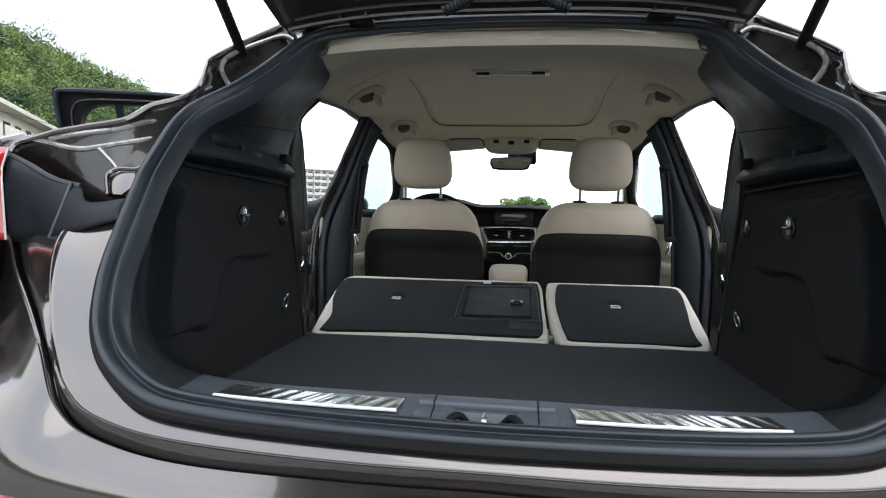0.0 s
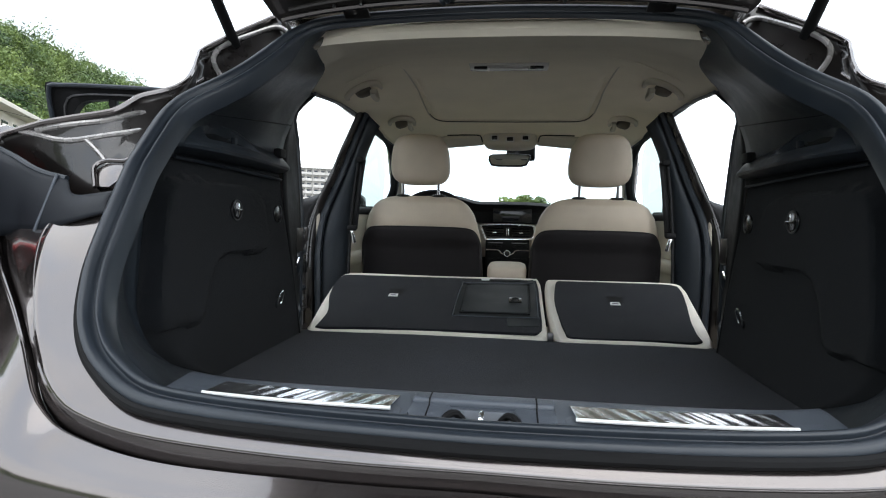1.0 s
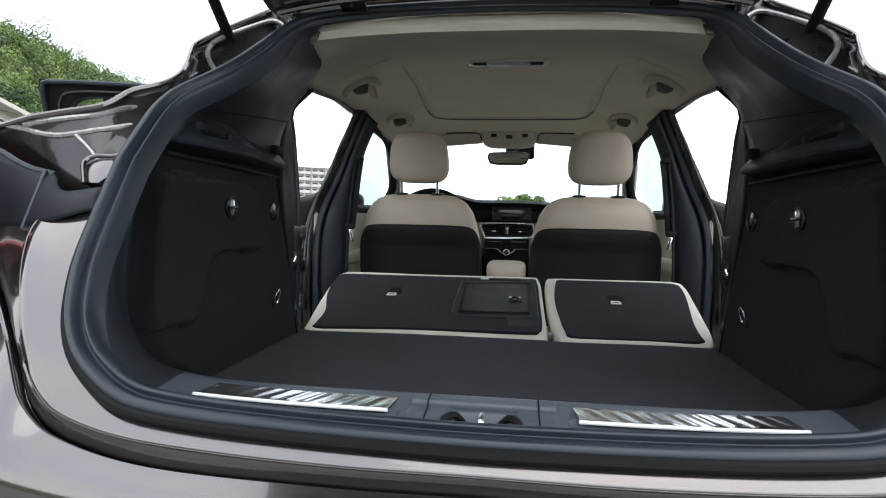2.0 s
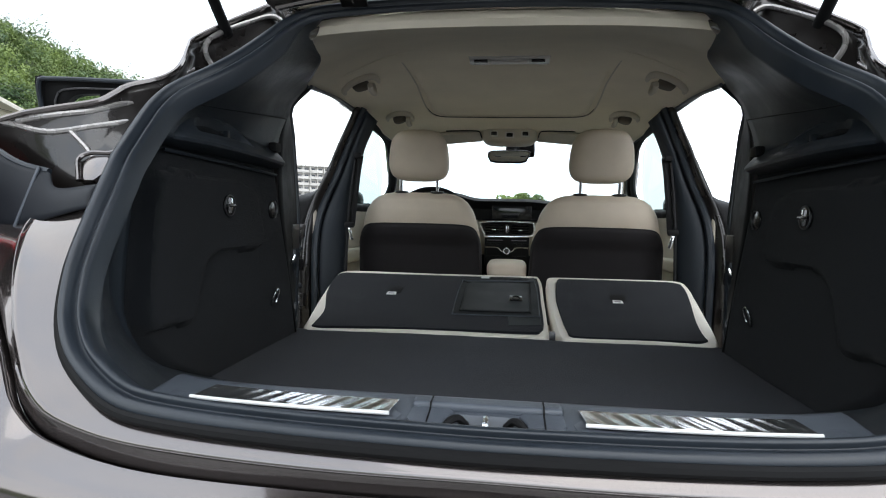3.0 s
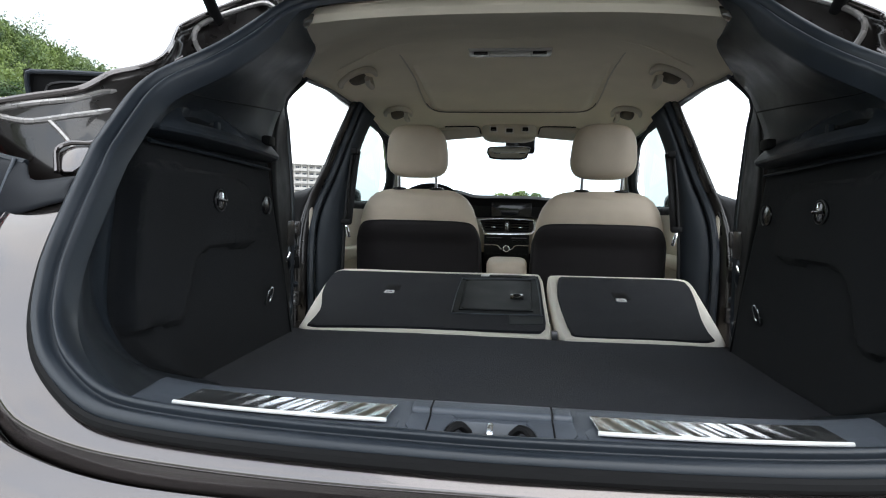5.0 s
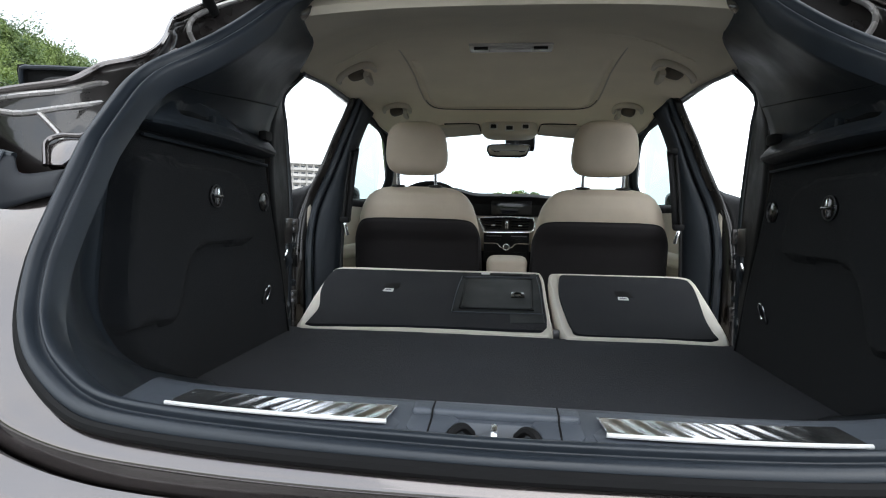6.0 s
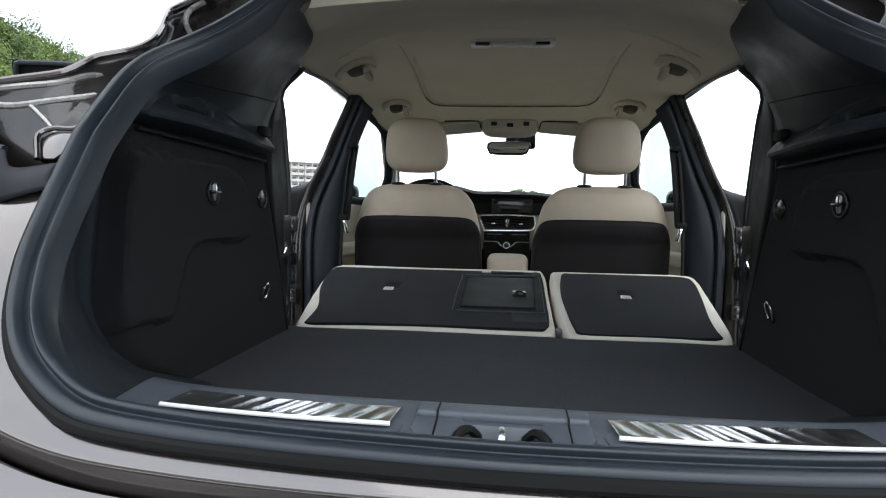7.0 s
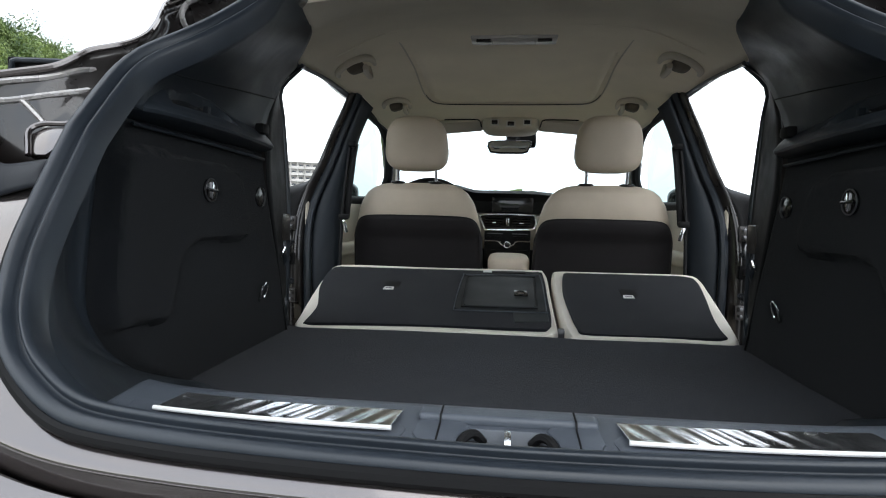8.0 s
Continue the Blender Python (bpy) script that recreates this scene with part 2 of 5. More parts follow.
def part(name, bm, material, parent=None, label="", solid=0.0, sharp=40, open_sheet=False):
    if not open_sheet:
        bmesh.ops.recalc_face_normals(bm, faces=bm.faces[:])
    me = bpy.data.meshes.new(name)
    bm.to_mesh(me)
    bm.free()
    me.materials.append(material)
    for p in me.polygons:
        p.use_smooth = True
    me.set_sharp_from_angle(angle=radians(sharp))
    ob = new(name, me)
    if parent:
        ob.parent = parent
        inv = Matrix.Translation(parent.location).inverted()
        ob.matrix_parent_inverse = inv
    if solid:
        md = ob.modifiers.new("thickness", "SOLIDIFY")
        md.thickness, md.offset = solid, 0.0
    if label:
        ob["label"] = label
    return ob


# ---- the car's plan ----
# rear surface of the body: how far ahead it lies at each height
SHEET_Z = (0.20, 0.5, 0.6, 0.68, 0.75, 0.85, 1.0, 1.125, 1.25, 1.36, 1.5)
SHEET_Y = (-0.10, -0.10, -0.085, -0.05, -0.01, 0.05, 0.15, 0.27, 0.42, 0.55, 0.72)

# the same beside the opening, behind the lamps
WING_Z = (0.2, 0.70, 0.80, 0.88, 1.0, 1.13, 1.2)
WING_Y = (-0.02, 0.0, 0.06, 0.13, 0.14, 0.205, 0.25)


def rear(x, z, n=0.0):
    """The point of the rear surface at x and z, n metres proud of it."""
    w = np.clip((abs(x) - 0.56) / 0.14, 0, 1) * np.clip((1.25 - z) / 0.1, 0, 1)
    y = np.interp(z, SHEET_Z, SHEET_Y) * (1 - w) + np.interp(z, WING_Z, WING_Y) * w
    k = (np.interp(z + 0.03, SHEET_Z, SHEET_Y) - np.interp(z - 0.03, SHEET_Z, SHEET_Y)) / 0.06
    h = math.hypot(1, k)
    return np.array((x, y - n / h, z + n * k / h))


HALF = [(0, 1.362), (0.13, 1.358), (0.24, 1.350), (0.33, 1.340), (0.385, 1.325), (0.418, 1.298), (0.437, 1.265), (0.45, 1.235),
        (0.47, 1.195), (0.495, 1.162), (0.528, 1.13), (0.545, 1.095), (0.546, 1.05), (0.543, 1.0), (0.541, 0.95), (0.539, 0.9),
        (0.534, 0.855), (0.522, 0.81), (0.507, 0.778), (0.485, 0.75), (0.455, 0.727), (0.42, 0.708), (0.38, 0.697), (0.3, 0.690),
        (0.2, 0.686), (0.1, 0.684), (0, 0.683)]
LOOP2 = spline(HALF + [(-x, z) for x, z in HALF[-2:0:-1]], 200, closed=True)


def loop_frames():
    """Points round the boot opening with the way outwards and the way to the rear at each."""
    P = np.array([rear(x, z) for x, z in LOOP2])
    N = np.array([rear(x, z, 1.0) for x, z in LOOP2]) - P
    T = np.roll(P, -1, 0) - np.roll(P, 1, 0)
    T /= np.linalg.norm(T, axis=1)[:, None]
    O = np.cross(T, N)
    O /= np.linalg.norm(O, axis=1)[:, None]
    c = P.mean(0)
    O *= np.sign(((P - c) * O).sum(1))[:, None]
    return P, O, N


LP, LO, LN = loop_frames()


def ring(o, n):
    """The opening's loop moved outwards by o and to the rear by n (numbers or one for each point)."""
    o, n = np.broadcast_to(o, (len(LP),)), np.broadcast_to(n, (len(LP),))
    return LP + LO * o[:, None] + LN * n[:, None]


def seal_rings():
    k = 0.76 + 0.24 * np.clip((1.30 - LP[:, 2]) / 0.06, 0, 1)   # narrower along the top
    d = 0.022 * np.clip((LP[:, 2] - 1.26) / 0.05, 0, 1)
    b = -0.002 - 0.007 * np.clip((0.80 - LP[:, 2]) / 0.1, 0, 1)
    return [ring(b + o * k, n) for o, n in ((0.001, -0.014), (0.002, 0.003), (-0.002, 0.010), (-0.009, 0.0135), (-0.015, 0.011),
                                            (-0.0175, 0.004), (-0.0195, -0.003), (-0.0215, -0.002), (-0.024, 0.0045), (-0.0275, 0.005), (-0.031, -0.003), (-0.031, d - 0.030))]



# ---- ground and distance ----
g = bmesh.new()
bmesh.ops.create_grid(g, x_segments=60, y_segments=60, size=1500)
ground = part("ground", g, ASPHALT)
tagged(ground, "grey asphalt car park stretching to the horizon", "ground", kind="structure")


def skyline(a):
    """Height angle of the wooded hill over the bearing a (degrees to the left of straight ahead)."""
    return np.interp(a, (14, 20, 26, 31, 35, 40, 45, 60, 80, 105, 130, 160, 185, 205), (0, 2.0, 5.5, 9.6, 12.0, 14.0, 15.8, 18.5, 17.0, 14, 12, 8, 4, 0))


def hill_z(a, r):
    t = np.clip((r - 58) / 62, 0, 1)
    t = t * t * (3 - 2 * t)
    return max(-0.3, t * 112 * math.tan(radians(float(skyline(a)))) - 4.6 * t - 0.3 * (1 - t))


def hillside():
    rows = []
    for r in np.linspace(50, 190, 30):
        rows.append([(-r * math.sin(radians(a)), r * math.cos(radians(a)),
                      hill_z(a, r) + (1.2 * noise.noise((a * 0.3, r * 0.08, 2)) if r > 60 else 0)) for a in np.linspace(12, 208, 110)])
    return grid(rows)


tagged(part("hillside", hillside(), GRASSY), "grassy slope under the trees of the hill", "hill", kind="structure")


def leaf_cloud(centres, radii, per, size, rng):
    """Leaves as small bent quads round crown centres."""
    V = []
    unit = lambda a: a / (np.linalg.norm(a, axis=1)[:, None] + 1e-9)
    for c, rad in zip(centres, radii):
        rad = np.array(rad)
        lumps = unit(rng.normal(size=(17, 3))) * rad * rng.uniform(0.45, 0.85, (17, 1))
        d = unit(rng.normal(size=(per, 3)))
        p = np.array(c) + lumps[np.arange(per) % 17] + d * rad * 0.30 * rng.uniform(0.75, 1.08, (per, 1))
        u = unit(np.cross(rng.normal(size=(per, 3)), d))
        w = unit(np.cross(u, d + 0.35 * rng.normal(size=(per, 3))))
        s = size * rng.uniform(0.5, 1.5, (per, 1))
        V.append(np.stack([p - u * s, p + w * s * 0.6 - 0.15 * s * d, p + u * s, p - w * s * 0.6 - 0.15 * s * d], 1).reshape(-1, 3))
    V = np.concatenate(V)
    return V.tolist(), np.arange(len(V)).reshape(-1, 4).tolist()


def woods():
    rng = np.random.default_rng(5)
    cs, rs = [], []
    while len(cs) < 940:
        # trees past 66 degrees are out of view, added to darken reflections
        a = rng.uniform(25, 66) if len(cs) < 690 else rng.uniform(66, 204)
        r = rng.uniform(66, 135)
        if skyline(a) < 1.0:
            continue
        z = hill_z(a, r)
        h = rng.uniform(2.0, 4.8)
        cs.append((-r * math.sin(radians(a)), r * math.cos(radians(a)), z + rng.uniform(-0.6, 2.6)))
        rs.append((h * rng.uniform(0.8, 1.15), h * rng.uniform(0.8, 1.15), h * rng.uniform(0.9, 1.35)))
    near = [i for i, c in enumerate(cs) if math.degrees(math.atan2(-c[0], c[1])) < 49 and c[1] > 0]
    rest = sorted(set(range(len(cs))) - set(near))
    V, F = leaf_cloud([cs[i] for i in near], [rs[i] for i in near], 1500, 0.15, rng)
    V2, F2 = leaf_cloud([cs[i] for i in rest], [rs[i] for i in rest], 220, 0.42, rng)
    F += [[i + len(V) for i in f] for f in F2]
    V += V2
    me = bpy.data.meshes.new("hill_woods")
    me.from_pydata(V, [], F)
    me.materials.append(LEAVES)
    return new("hill_woods", me)


tagged(woods(), "dense green summer woods covering the hill", "trees", kind="stuff")


def far_tree(x, y, h, w):
    t = thing("tree", (x, y, 0), "round green broadleaf tree beyond the car park", "tree", group="trees ahead")
    part("trunk", tube(spline([(x, y, 0), (x + 0.1, y, h * 0.35), (x, y, h * 0.7)], 6), [0.28, 0.24, 0.2, 0.16, 0.13, 0.1], 8), BARK, t)
    rng = np.random.default_rng(int(h * 100))
    V, F = leaf_cloud([(x - w * 0.22, y, h * 0.62), (x + w * 0.22, y, h * 0.6), (x, y, h * 0.7)], [(w * 0.38, w * 0.38, h * 0.3)] * 3, 900, 0.16, rng)
    me = bpy.data.meshes.new("crown")
    me.from_pydata(V, [], F)
    me.materials.append(LEAVES)
    ob = new("crown", me)
    ob.parent = t
    ob.matrix_parent_inverse = Matrix.Translation((-x, -y, 0))


far_tree(0.95, 60, 4.0, 5.2)

# power line along the foot of the hill, between two poles
pw = thing("power_line", (-40, 25, 0), "thin power cables between two grey poles below the hill", "power line")
for x, y in ((-40, 25), (-52, 85)):
    part("pole", tube([(x, y, 0), (x, y, 13.2)], [0.18, 0.12], 10), CONCRETE2, pw)
for k, (za, zb, dx) in enumerate(((11.6, 12.6, 0.0), (10.8, 11.8, 0.25), (9.4, 10.4, 0.1))):
    part("cable", tube([(-40 - 12 * t + dx, 25 + 60 * t, za + (zb - za) * t - 1.2 * 4 * t * (1 - t) * 0.4) for t in np.linspace(0, 1, 24)], 0.022, 6), BLACK, pw)


def apartment(name, corner, along, length, depth, floors, fh, base, wall_mat, label, balcony=True, bay=3.2):
    """A block of flats: a long front with slabs, windows and balcony walls. along: unit way of its front."""
    ax = Vector((along[0], along[1], 0)).normalized()
    back = Vector((-ax.y, ax.x, 0))
    if back.dot(Vector((corner[0], corner[1], 0))) < 0:
        back = -back
    c = Vector((corner[0], corner[1], base))
    turn = Matrix((ax, back, Vector((0, 0, 1)))).transposed().to_4x4()
    b = thing(name, c, label, "building")
    H = floors * fh

    def box(u, v, z, su, sv, sz, bev=0.03):
        return rbox((0, 0, 0), (su, sv, sz), bev, 1, Matrix.Translation(c) @ turn @ Matrix.Translation((u, v, z)))
    part("wall", box(length / 2, depth / 2 + 0.6, H / 2 - 2, length, depth, H + 4), wall_mat, b)
    part("roof", box(length / 2, depth / 2, H + 0.2, length + 0.6, depth + 1.6, 0.4), wall_mat, b)
    bays = int(length / bay)
    for f in range(floors):
        z = f * fh
        if balcony:
            part("balcony", box(length / 2, 0.0, z + 0.1, length, 1.5, 0.2), wall_mat, b)
            for k in range(0, bays, 2):
                part("balcony_wall", box((k + 0.95) * bay, -0.68, z + 0.7, bay * 1.75, 0.12, 1.0), wall_mat, b)
        for k in range(bays if bay < 3.1 else 0):
            part("balcony_divider", box(k * bay, -0.1, z + fh / 2, 0.35, 1.3, fh), wall_mat, b)
        for k in range(bays):
            w = part("window", box((k + 0.5) * bay, 0.57, z + 1.35, bay * 0.62, 0.1, fh * 0.52), wall_mat, b)
            part("pane", box((k + 0.5) * bay, 0.53, z + 1.35, bay * 0.54, 0.08, fh * 0.45, 0.0), WINDARK, w)


apartment("apartment_block", (-40, 36.5), (-0.48, 0.88), 34, 9, 3, 2.8, 1.3, CONCRETE, "long cream concrete block of flats with balconies below the hill")
apartment("apartment_tower", (-98.5, 236), (0.86, 0.5), 24, 14, 8, 2.75, -0.4, CONCRETE2, "white far block of flats with rows of dark windows", balcony=True, bay=3.0)

# ---- car shell ----
car = thing("car", (0, 1.9, 0), "brown metallic hatchback with open tailgate and open rear doors", "car")
YB = 1.60   # hinge line of the rear doors


def quarter(s):
    """Outer rear side panel with its wheel arch."""
    rows = []
    for y in np.linspace(-0.02, 0.98, 24):
        lo = 0.32
        d = abs(y - 0.60)
        if d < 0.37:
            lo = max(lo, 0.34 + math.sqrt(0.37 ** 2 - d * d))
        xs = np.interp(y, (-0.02, 0.1, 0.3, 1.0), (0.78, 0.83, 0.87, 0.885))
        hi = np.interp(y, (-0.02, 0.05, 0.2, 0.4, 1.0), (0.86, 1.02, 1.07, 1.06, 1.02))
        rows.append([(s * (xs - 0.03 * ((z - 0.62) / 0.4) ** 2 - 0.02 * max(0, (z - 0.9) / 0.15) ** 2), y + 0.0, z) for z in np.linspace(lo, hi, 14)])
    return grid(rows)


def side_rail(s):
    """Roof side and rear pillar skin from the belt up to the roof edge."""
    rows = []
    for y, xb, zb, xt, zt in ((0.25, 0.72, 1.04, 0.595, 1.105), (0.33, 0.75, 1.04, 0.57, 1.145), (0.45, 0.77, 1.05, 0.565, 1.22), (0.55, 0.79, 1.05, 0.55, 1.30),
                              (0.66, 0.80, 1.05, 0.535, 1.37)):
        rows.append([(s * (xb + (xt - xb) * t - 0.02 * math.sin(math.pi * t) * -1), y, zb + (zt - zb) * t) for t in np.linspace(0, 1, 10)])
    return grid(rows)


def roof():
    rows = []
    for y in np.linspace(0.60, 2.4, 30):
        zc = np.interp(y, (0.6, 0.8, 1.2, 1.7, 2.1, 2.4), (1.405, 1.445, 1.487, 1.495, 1.475, 1.425))
        w = np.interp(y, (0.6, 1.0, 1.7, 2.4), (0.50, 0.60, 0.645, 0.60))
        ze = np.interp(y, (0.6, 1.0, 1.7, 2.4), (1.385, 1.395, 1.41, 1.355))
        rows.append([(w * t, y, ze + (zc - ze) * (1 - abs(t) ** 3)) for t in np.linspace(-1, 1, 25)])
    return grid(rows)


part("roof", roof(), PAINT, car, solid=0.012)
for s in (-1, 1):
    part("quarter_panel", quarter(s), PAINT, car, solid=0.006)
    part("rear_pillar", side_rail(s), PAINT, car, solid=0.006)
    # rail over the doors, with the sill below
    rail = spline([(s * 0.565, 0.78, 1.350), (s * 0.60, 1.0, 1.352), (s * 0.632, 1.4, 1.380), (s * 0.645, 1.75, 1.385), (s * 0.63, 2.15, 1.37), (s * 0.62, 2.38, 1.34)], 24)
    part("roof_rail", tube(rail, 0.032, 8), PAINT, car)
    part("door_seal", tube(np.array(rail) + np.array((-s * 0.018, 0, -0.03)), 0.012, 8), RUBBER, car)
    part("rocker", rbox((s * 0.83, 1.75, 0.34), (0.12, 1.85, 0.16), 0.03), PAINT, car)
    part("windscreen_pillar", tube(spline([(s * 0.62, 2.38, 1.34), (s * 0.68, 2.75, 1.18), (s * 0.74, 3.1, 1.0)], 10), 0.04, 8), PAINT, car)

# front of the car
rows = []
for y in np.linspace(3.02, 4.12, 16):
    zc = np.interp(y, (3.02, 3.4, 3.8, 4.12), (1.0, 0.95, 0.87, 0.74))
    w = np.interp(y, (3.02, 3.6, 4.12), (0.74, 0.72, 0.60))
    rows.append([(w * t, y - 0.12 * t * t * (y - 3) , zc - 0.06 * abs(t) ** 3) for t in np.linspace(-1, 1, 19)])
part("bonnet", grid(rows), PAINT, car, solid=0.01)
for s in (-1, 1):
    rows = []
    for y in np.linspace(2.55, 4.1, 30):
        lo = 0.3
        d = abs(y - 3.30)
        if d < 0.37:
            lo = max(lo, 0.34 + math.sqrt(0.37 ** 2 - d * d))
        hi = np.interp(y, (2.55, 3.0, 3.6, 4.1), (0.97, 0.98, 0.88, 0.72))
        xs = np.interp(y, (2.55, 3.4, 3.8, 4.1), (0.885, 0.885, 0.82, 0.62))
        rows.append([(s * (xs - 0.03 * ((z - 0.62) / 0.4) ** 2 - (0.12 if z > hi - 0.03 else 0)), y, z) for z in np.linspace(lo, hi, 10)])
    part("front_wing", grid(rows), PAINT, car, solid=0.008)
part("front_bumper", puff((0, 4.0, 0.48), (0.80, 0.24, 0.26), 0.5, 0.5, 16), PAINT, car)
rows = [[(x, y + 0.10 * (1 - (x / 0.7) ** 2), z) for x in np.linspace(-w, w, 13)] for y, z, w in
        ((2.33, 1.385, 0.60), (2.50, 1.28, 0.645), (2.70, 1.16, 0.69), (2.98, 1.0, 0.73))]
ws = part("windscreen", grid(rows), GLASS, car)
ws.visible_shadow = False
part("floor_pan", rbox((0, 1.9, 0.32), (1.66, 4.0, 0.06), 0.02), BLACK, car)
part("boot_pan", rbox((0, 0.42, 0.42), (1.30, 0.95, 0.12), 0.02), BLACK, car)
part("bulkhead", rbox((0, 2.95, 0.65), (1.40, 0.05, 0.62), 0.02), BLACK, car)


def wheel(x, y):
    s = 1 if x > 0 else -1
    w = part("wheel", disc((x, y, 0.335), (1, 0, 0), 0.16, 0.12, 24, 0.01), DARKSTEEL, car)
    rows = []
    for a in np.linspace(0, 2 * np.pi, 40, endpoint=False):
        rows.append([(x + dx, y + r * math.cos(a), 0.335 + r * math.sin(a)) for dx, r in
                     ((-0.10, 0.23), (-0.115, 0.27), (-0.105, 0.32), (-0.06, 0.335), (0.06, 0.335), (0.105, 0.32), (0.115, 0.27), (0.10, 0.23))])
    part("tyre", grid(rows, close_u=True, close_v=True), TYRE, w)
    sp = [disc((x + s * 0.09, y, 0.335), (1, 0, 0), 0.05, 0.03, 20, 0.005)]
    for k in range(5):
        a = k * 2 * math.pi / 5
        sp.append(tube([(x + s * 0.09, y + r * math.cos(a), 0.335 + r * math.sin(a)) for r in (0.03, 0.13, 0.235)], [0.03, 0.024, 0.03], 8))
    part("rim", join(*sp), ALLOY, w)


for x, y in ((-0.78, 0.60), (0.78, 0.60), (-0.78, 3.30), (0.78, 3.30)):
    wheel(x, y)

# painted frame round the boot opening
FLANGE = [(0, -0.056, 0.6745), (0.151, -0.056, 0.6745), (0.285, -0.055, 0.679), (0.392, -0.053, 0.688), (0.464, -0.047, 0.705), (0.494, -0.04, 0.721), (0.522, -0.025, 0.743),
          (0.555, 0.0, 0.779), (0.592, 0.04, 0.846), (0.622, 0.084, 0.893), (0.634, 0.118, 0.922), (0.640, 0.140, 0.95)]
LIP = [(0, -0.060, 0.6515), (0.153, -0.060, 0.6505), (0.352, -0.058, 0.656), (0.469, -0.050, 0.678), (0.512, -0.044, 0.707), (0.530, -0.036, 0.732), (0.553, -0.02, 0.768),
       (0.606, 0.02, 0.810), (0.674, 0.07, 0.856), (0.731, 0.12, 0.891), (0.745, 0.13, 0.905)]


def both(line, n):
    """A half line mirrored into a whole one, from left to right."""
    return spline([(-x, y, z) for x, y, z in line[:0:-1]] + line, n)


def low_seal(n, o, d):
    """The lower part of the opening's loop from left to right."""
    R = ring(o, d)
    k = [i for i in range(len(LP)) if LP[i, 2] < 0.95]
    k.sort(key=lambda i: math.atan2(LP[i, 0], 1.0 - LP[i, 2]))
    return spline(R[k], n)


NB = 110
S0, S1 = low_seal(NB, -0.012, -0.008), low_seal(NB, -0.009, -0.002)
FL, LI = both(FLANGE, NB), both(LIP, NB)
part("opening_flange", grid([S0, S1, S1 * 0.7 + FL * 0.3, S1 * 0.35 + FL * 0.65, S1 * 0.08 + FL * 0.92, FL + np.array((0, -0.003, -0.002))]), PAINT, car, "brown painted flange round the boot opening", solid=0.002)
part("flange_step", grid([FL + np.array((0, -0.003, -0.002)), FL * 0.85 + LI * 0.15 + np.array((0, 0.003, -0.002)), FL * 0.4 + LI * 0.6 + np.array((0, 0.006, 0)), FL * 0.12 + LI * 0.88 + np.array((0, 0.008, -0.002)), LI + np.array((0, 0.012, -0.010))]), PAINT, car, solid=0.002)
part("opening_frame", grid([ring(0.0, -0.014), ring(0.006, -0.016), ring(0.012, -0.018), ring(0.018, -0.030)], close_v=True), PAINT, car)
seal = part("boot_seal", grid(seal_rings(), close_v=True), RUBBER, car, "dark grey rubber weather strip", sharp=180)
# black tube added along the seal's lower rear face in place of its shade
part("seal_shade", tube(low_seal(NB, -0.0075, 0.0080), [0.0005 + 0.0070 * math.sin(math.pi * k / (NB - 1)) ** 0.5 for k in range(NB)], 8), BLACK, seal)


def bumper():
    """Rear bumper: lip along the gap, rounded shoulder and rear face, with its sides wrapped forward."""
    rows = []
    for p in LI:
        t = np.clip(abs(p[0]) / 0.54, 0, 1)
        up = np.clip((p[2] - 0.66) / 0.24, 0, 1)
        o = np.array((np.sign(p[0]) * (0.25 + 0.9 * up) * t ** 1.5, -1 + 0.85 * up, 0.0))
        o /= np.linalg.norm(o)
        reach = 0.042 + 0.062 * up
        row = [p + np.array((0, 0.010, -0.010)), p, p + o * 0.004 + np.array((0, 0, 0.0015))]
        flat = ((0.25, -0.003), (0.5, -0.008), (0.75, -0.015), (0.9, -0.023), (0.98, -0.036), (1.0, -0.06), (1.0, -0.16), (0.96, -0.30), (0.80, -0.40))
        tall = ((0.04, -0.020), (0.08, -0.060), (0.15, -0.092), (0.45, -0.112), (0.75, -0.130), (0.93, -0.150), (1.0, -0.19), (1.0, -0.34), (0.88, -0.50))
        for (d, dz), (d2, dz2) in zip(flat, tall):
            row.append(p + o * reach * (d + (d2 - d) * up) + np.array((0, 0, dz + (dz2 - dz) * up)))
        rows.append(row)
    return grid(rows)


bump = part("rear_bumper", bumper(), PAINT, car, "glossy brown rear bumper")
for s in (-1, 1):
    part("rear_reflector", puff((s * 0.565, -0.082, 0.606), (0.050, 0.014, 0.012), 0.6, 0.6, 14, pose(0, 0, 0, 0, 0, s * 14)), REDLENS, bump, "red bumper reflector")
# ---- body beside the opening ----
CREST = [(0.766, 1.034), (0.761, 1.047), (0.740, 1.055), (0.701, 1.068), (0.665, 1.079), (0.618, 1.094), (0.602, 1.111), (0.592, 1.126), (0.568, 1.142), (0.551, 1.164),
         (0.555, 1.189), (0.569, 1.225), (0.576, 1.250), (0.540, 1.297), (0.484, 1.353), (0.448, 1.335)]


def seal_side(z):
    """Half width of the opening at height z, on its outer side."""
    zz = [p[1] for p in HALF][::-1]
    xx = [p[0] for p in HALF][::-1]
    k = int(np.argmax(np.array(zz) > 0.9))
    return float(np.interp(z, zz[k - 2:], xx[k - 2:])) if z > 0.86 else 0.535


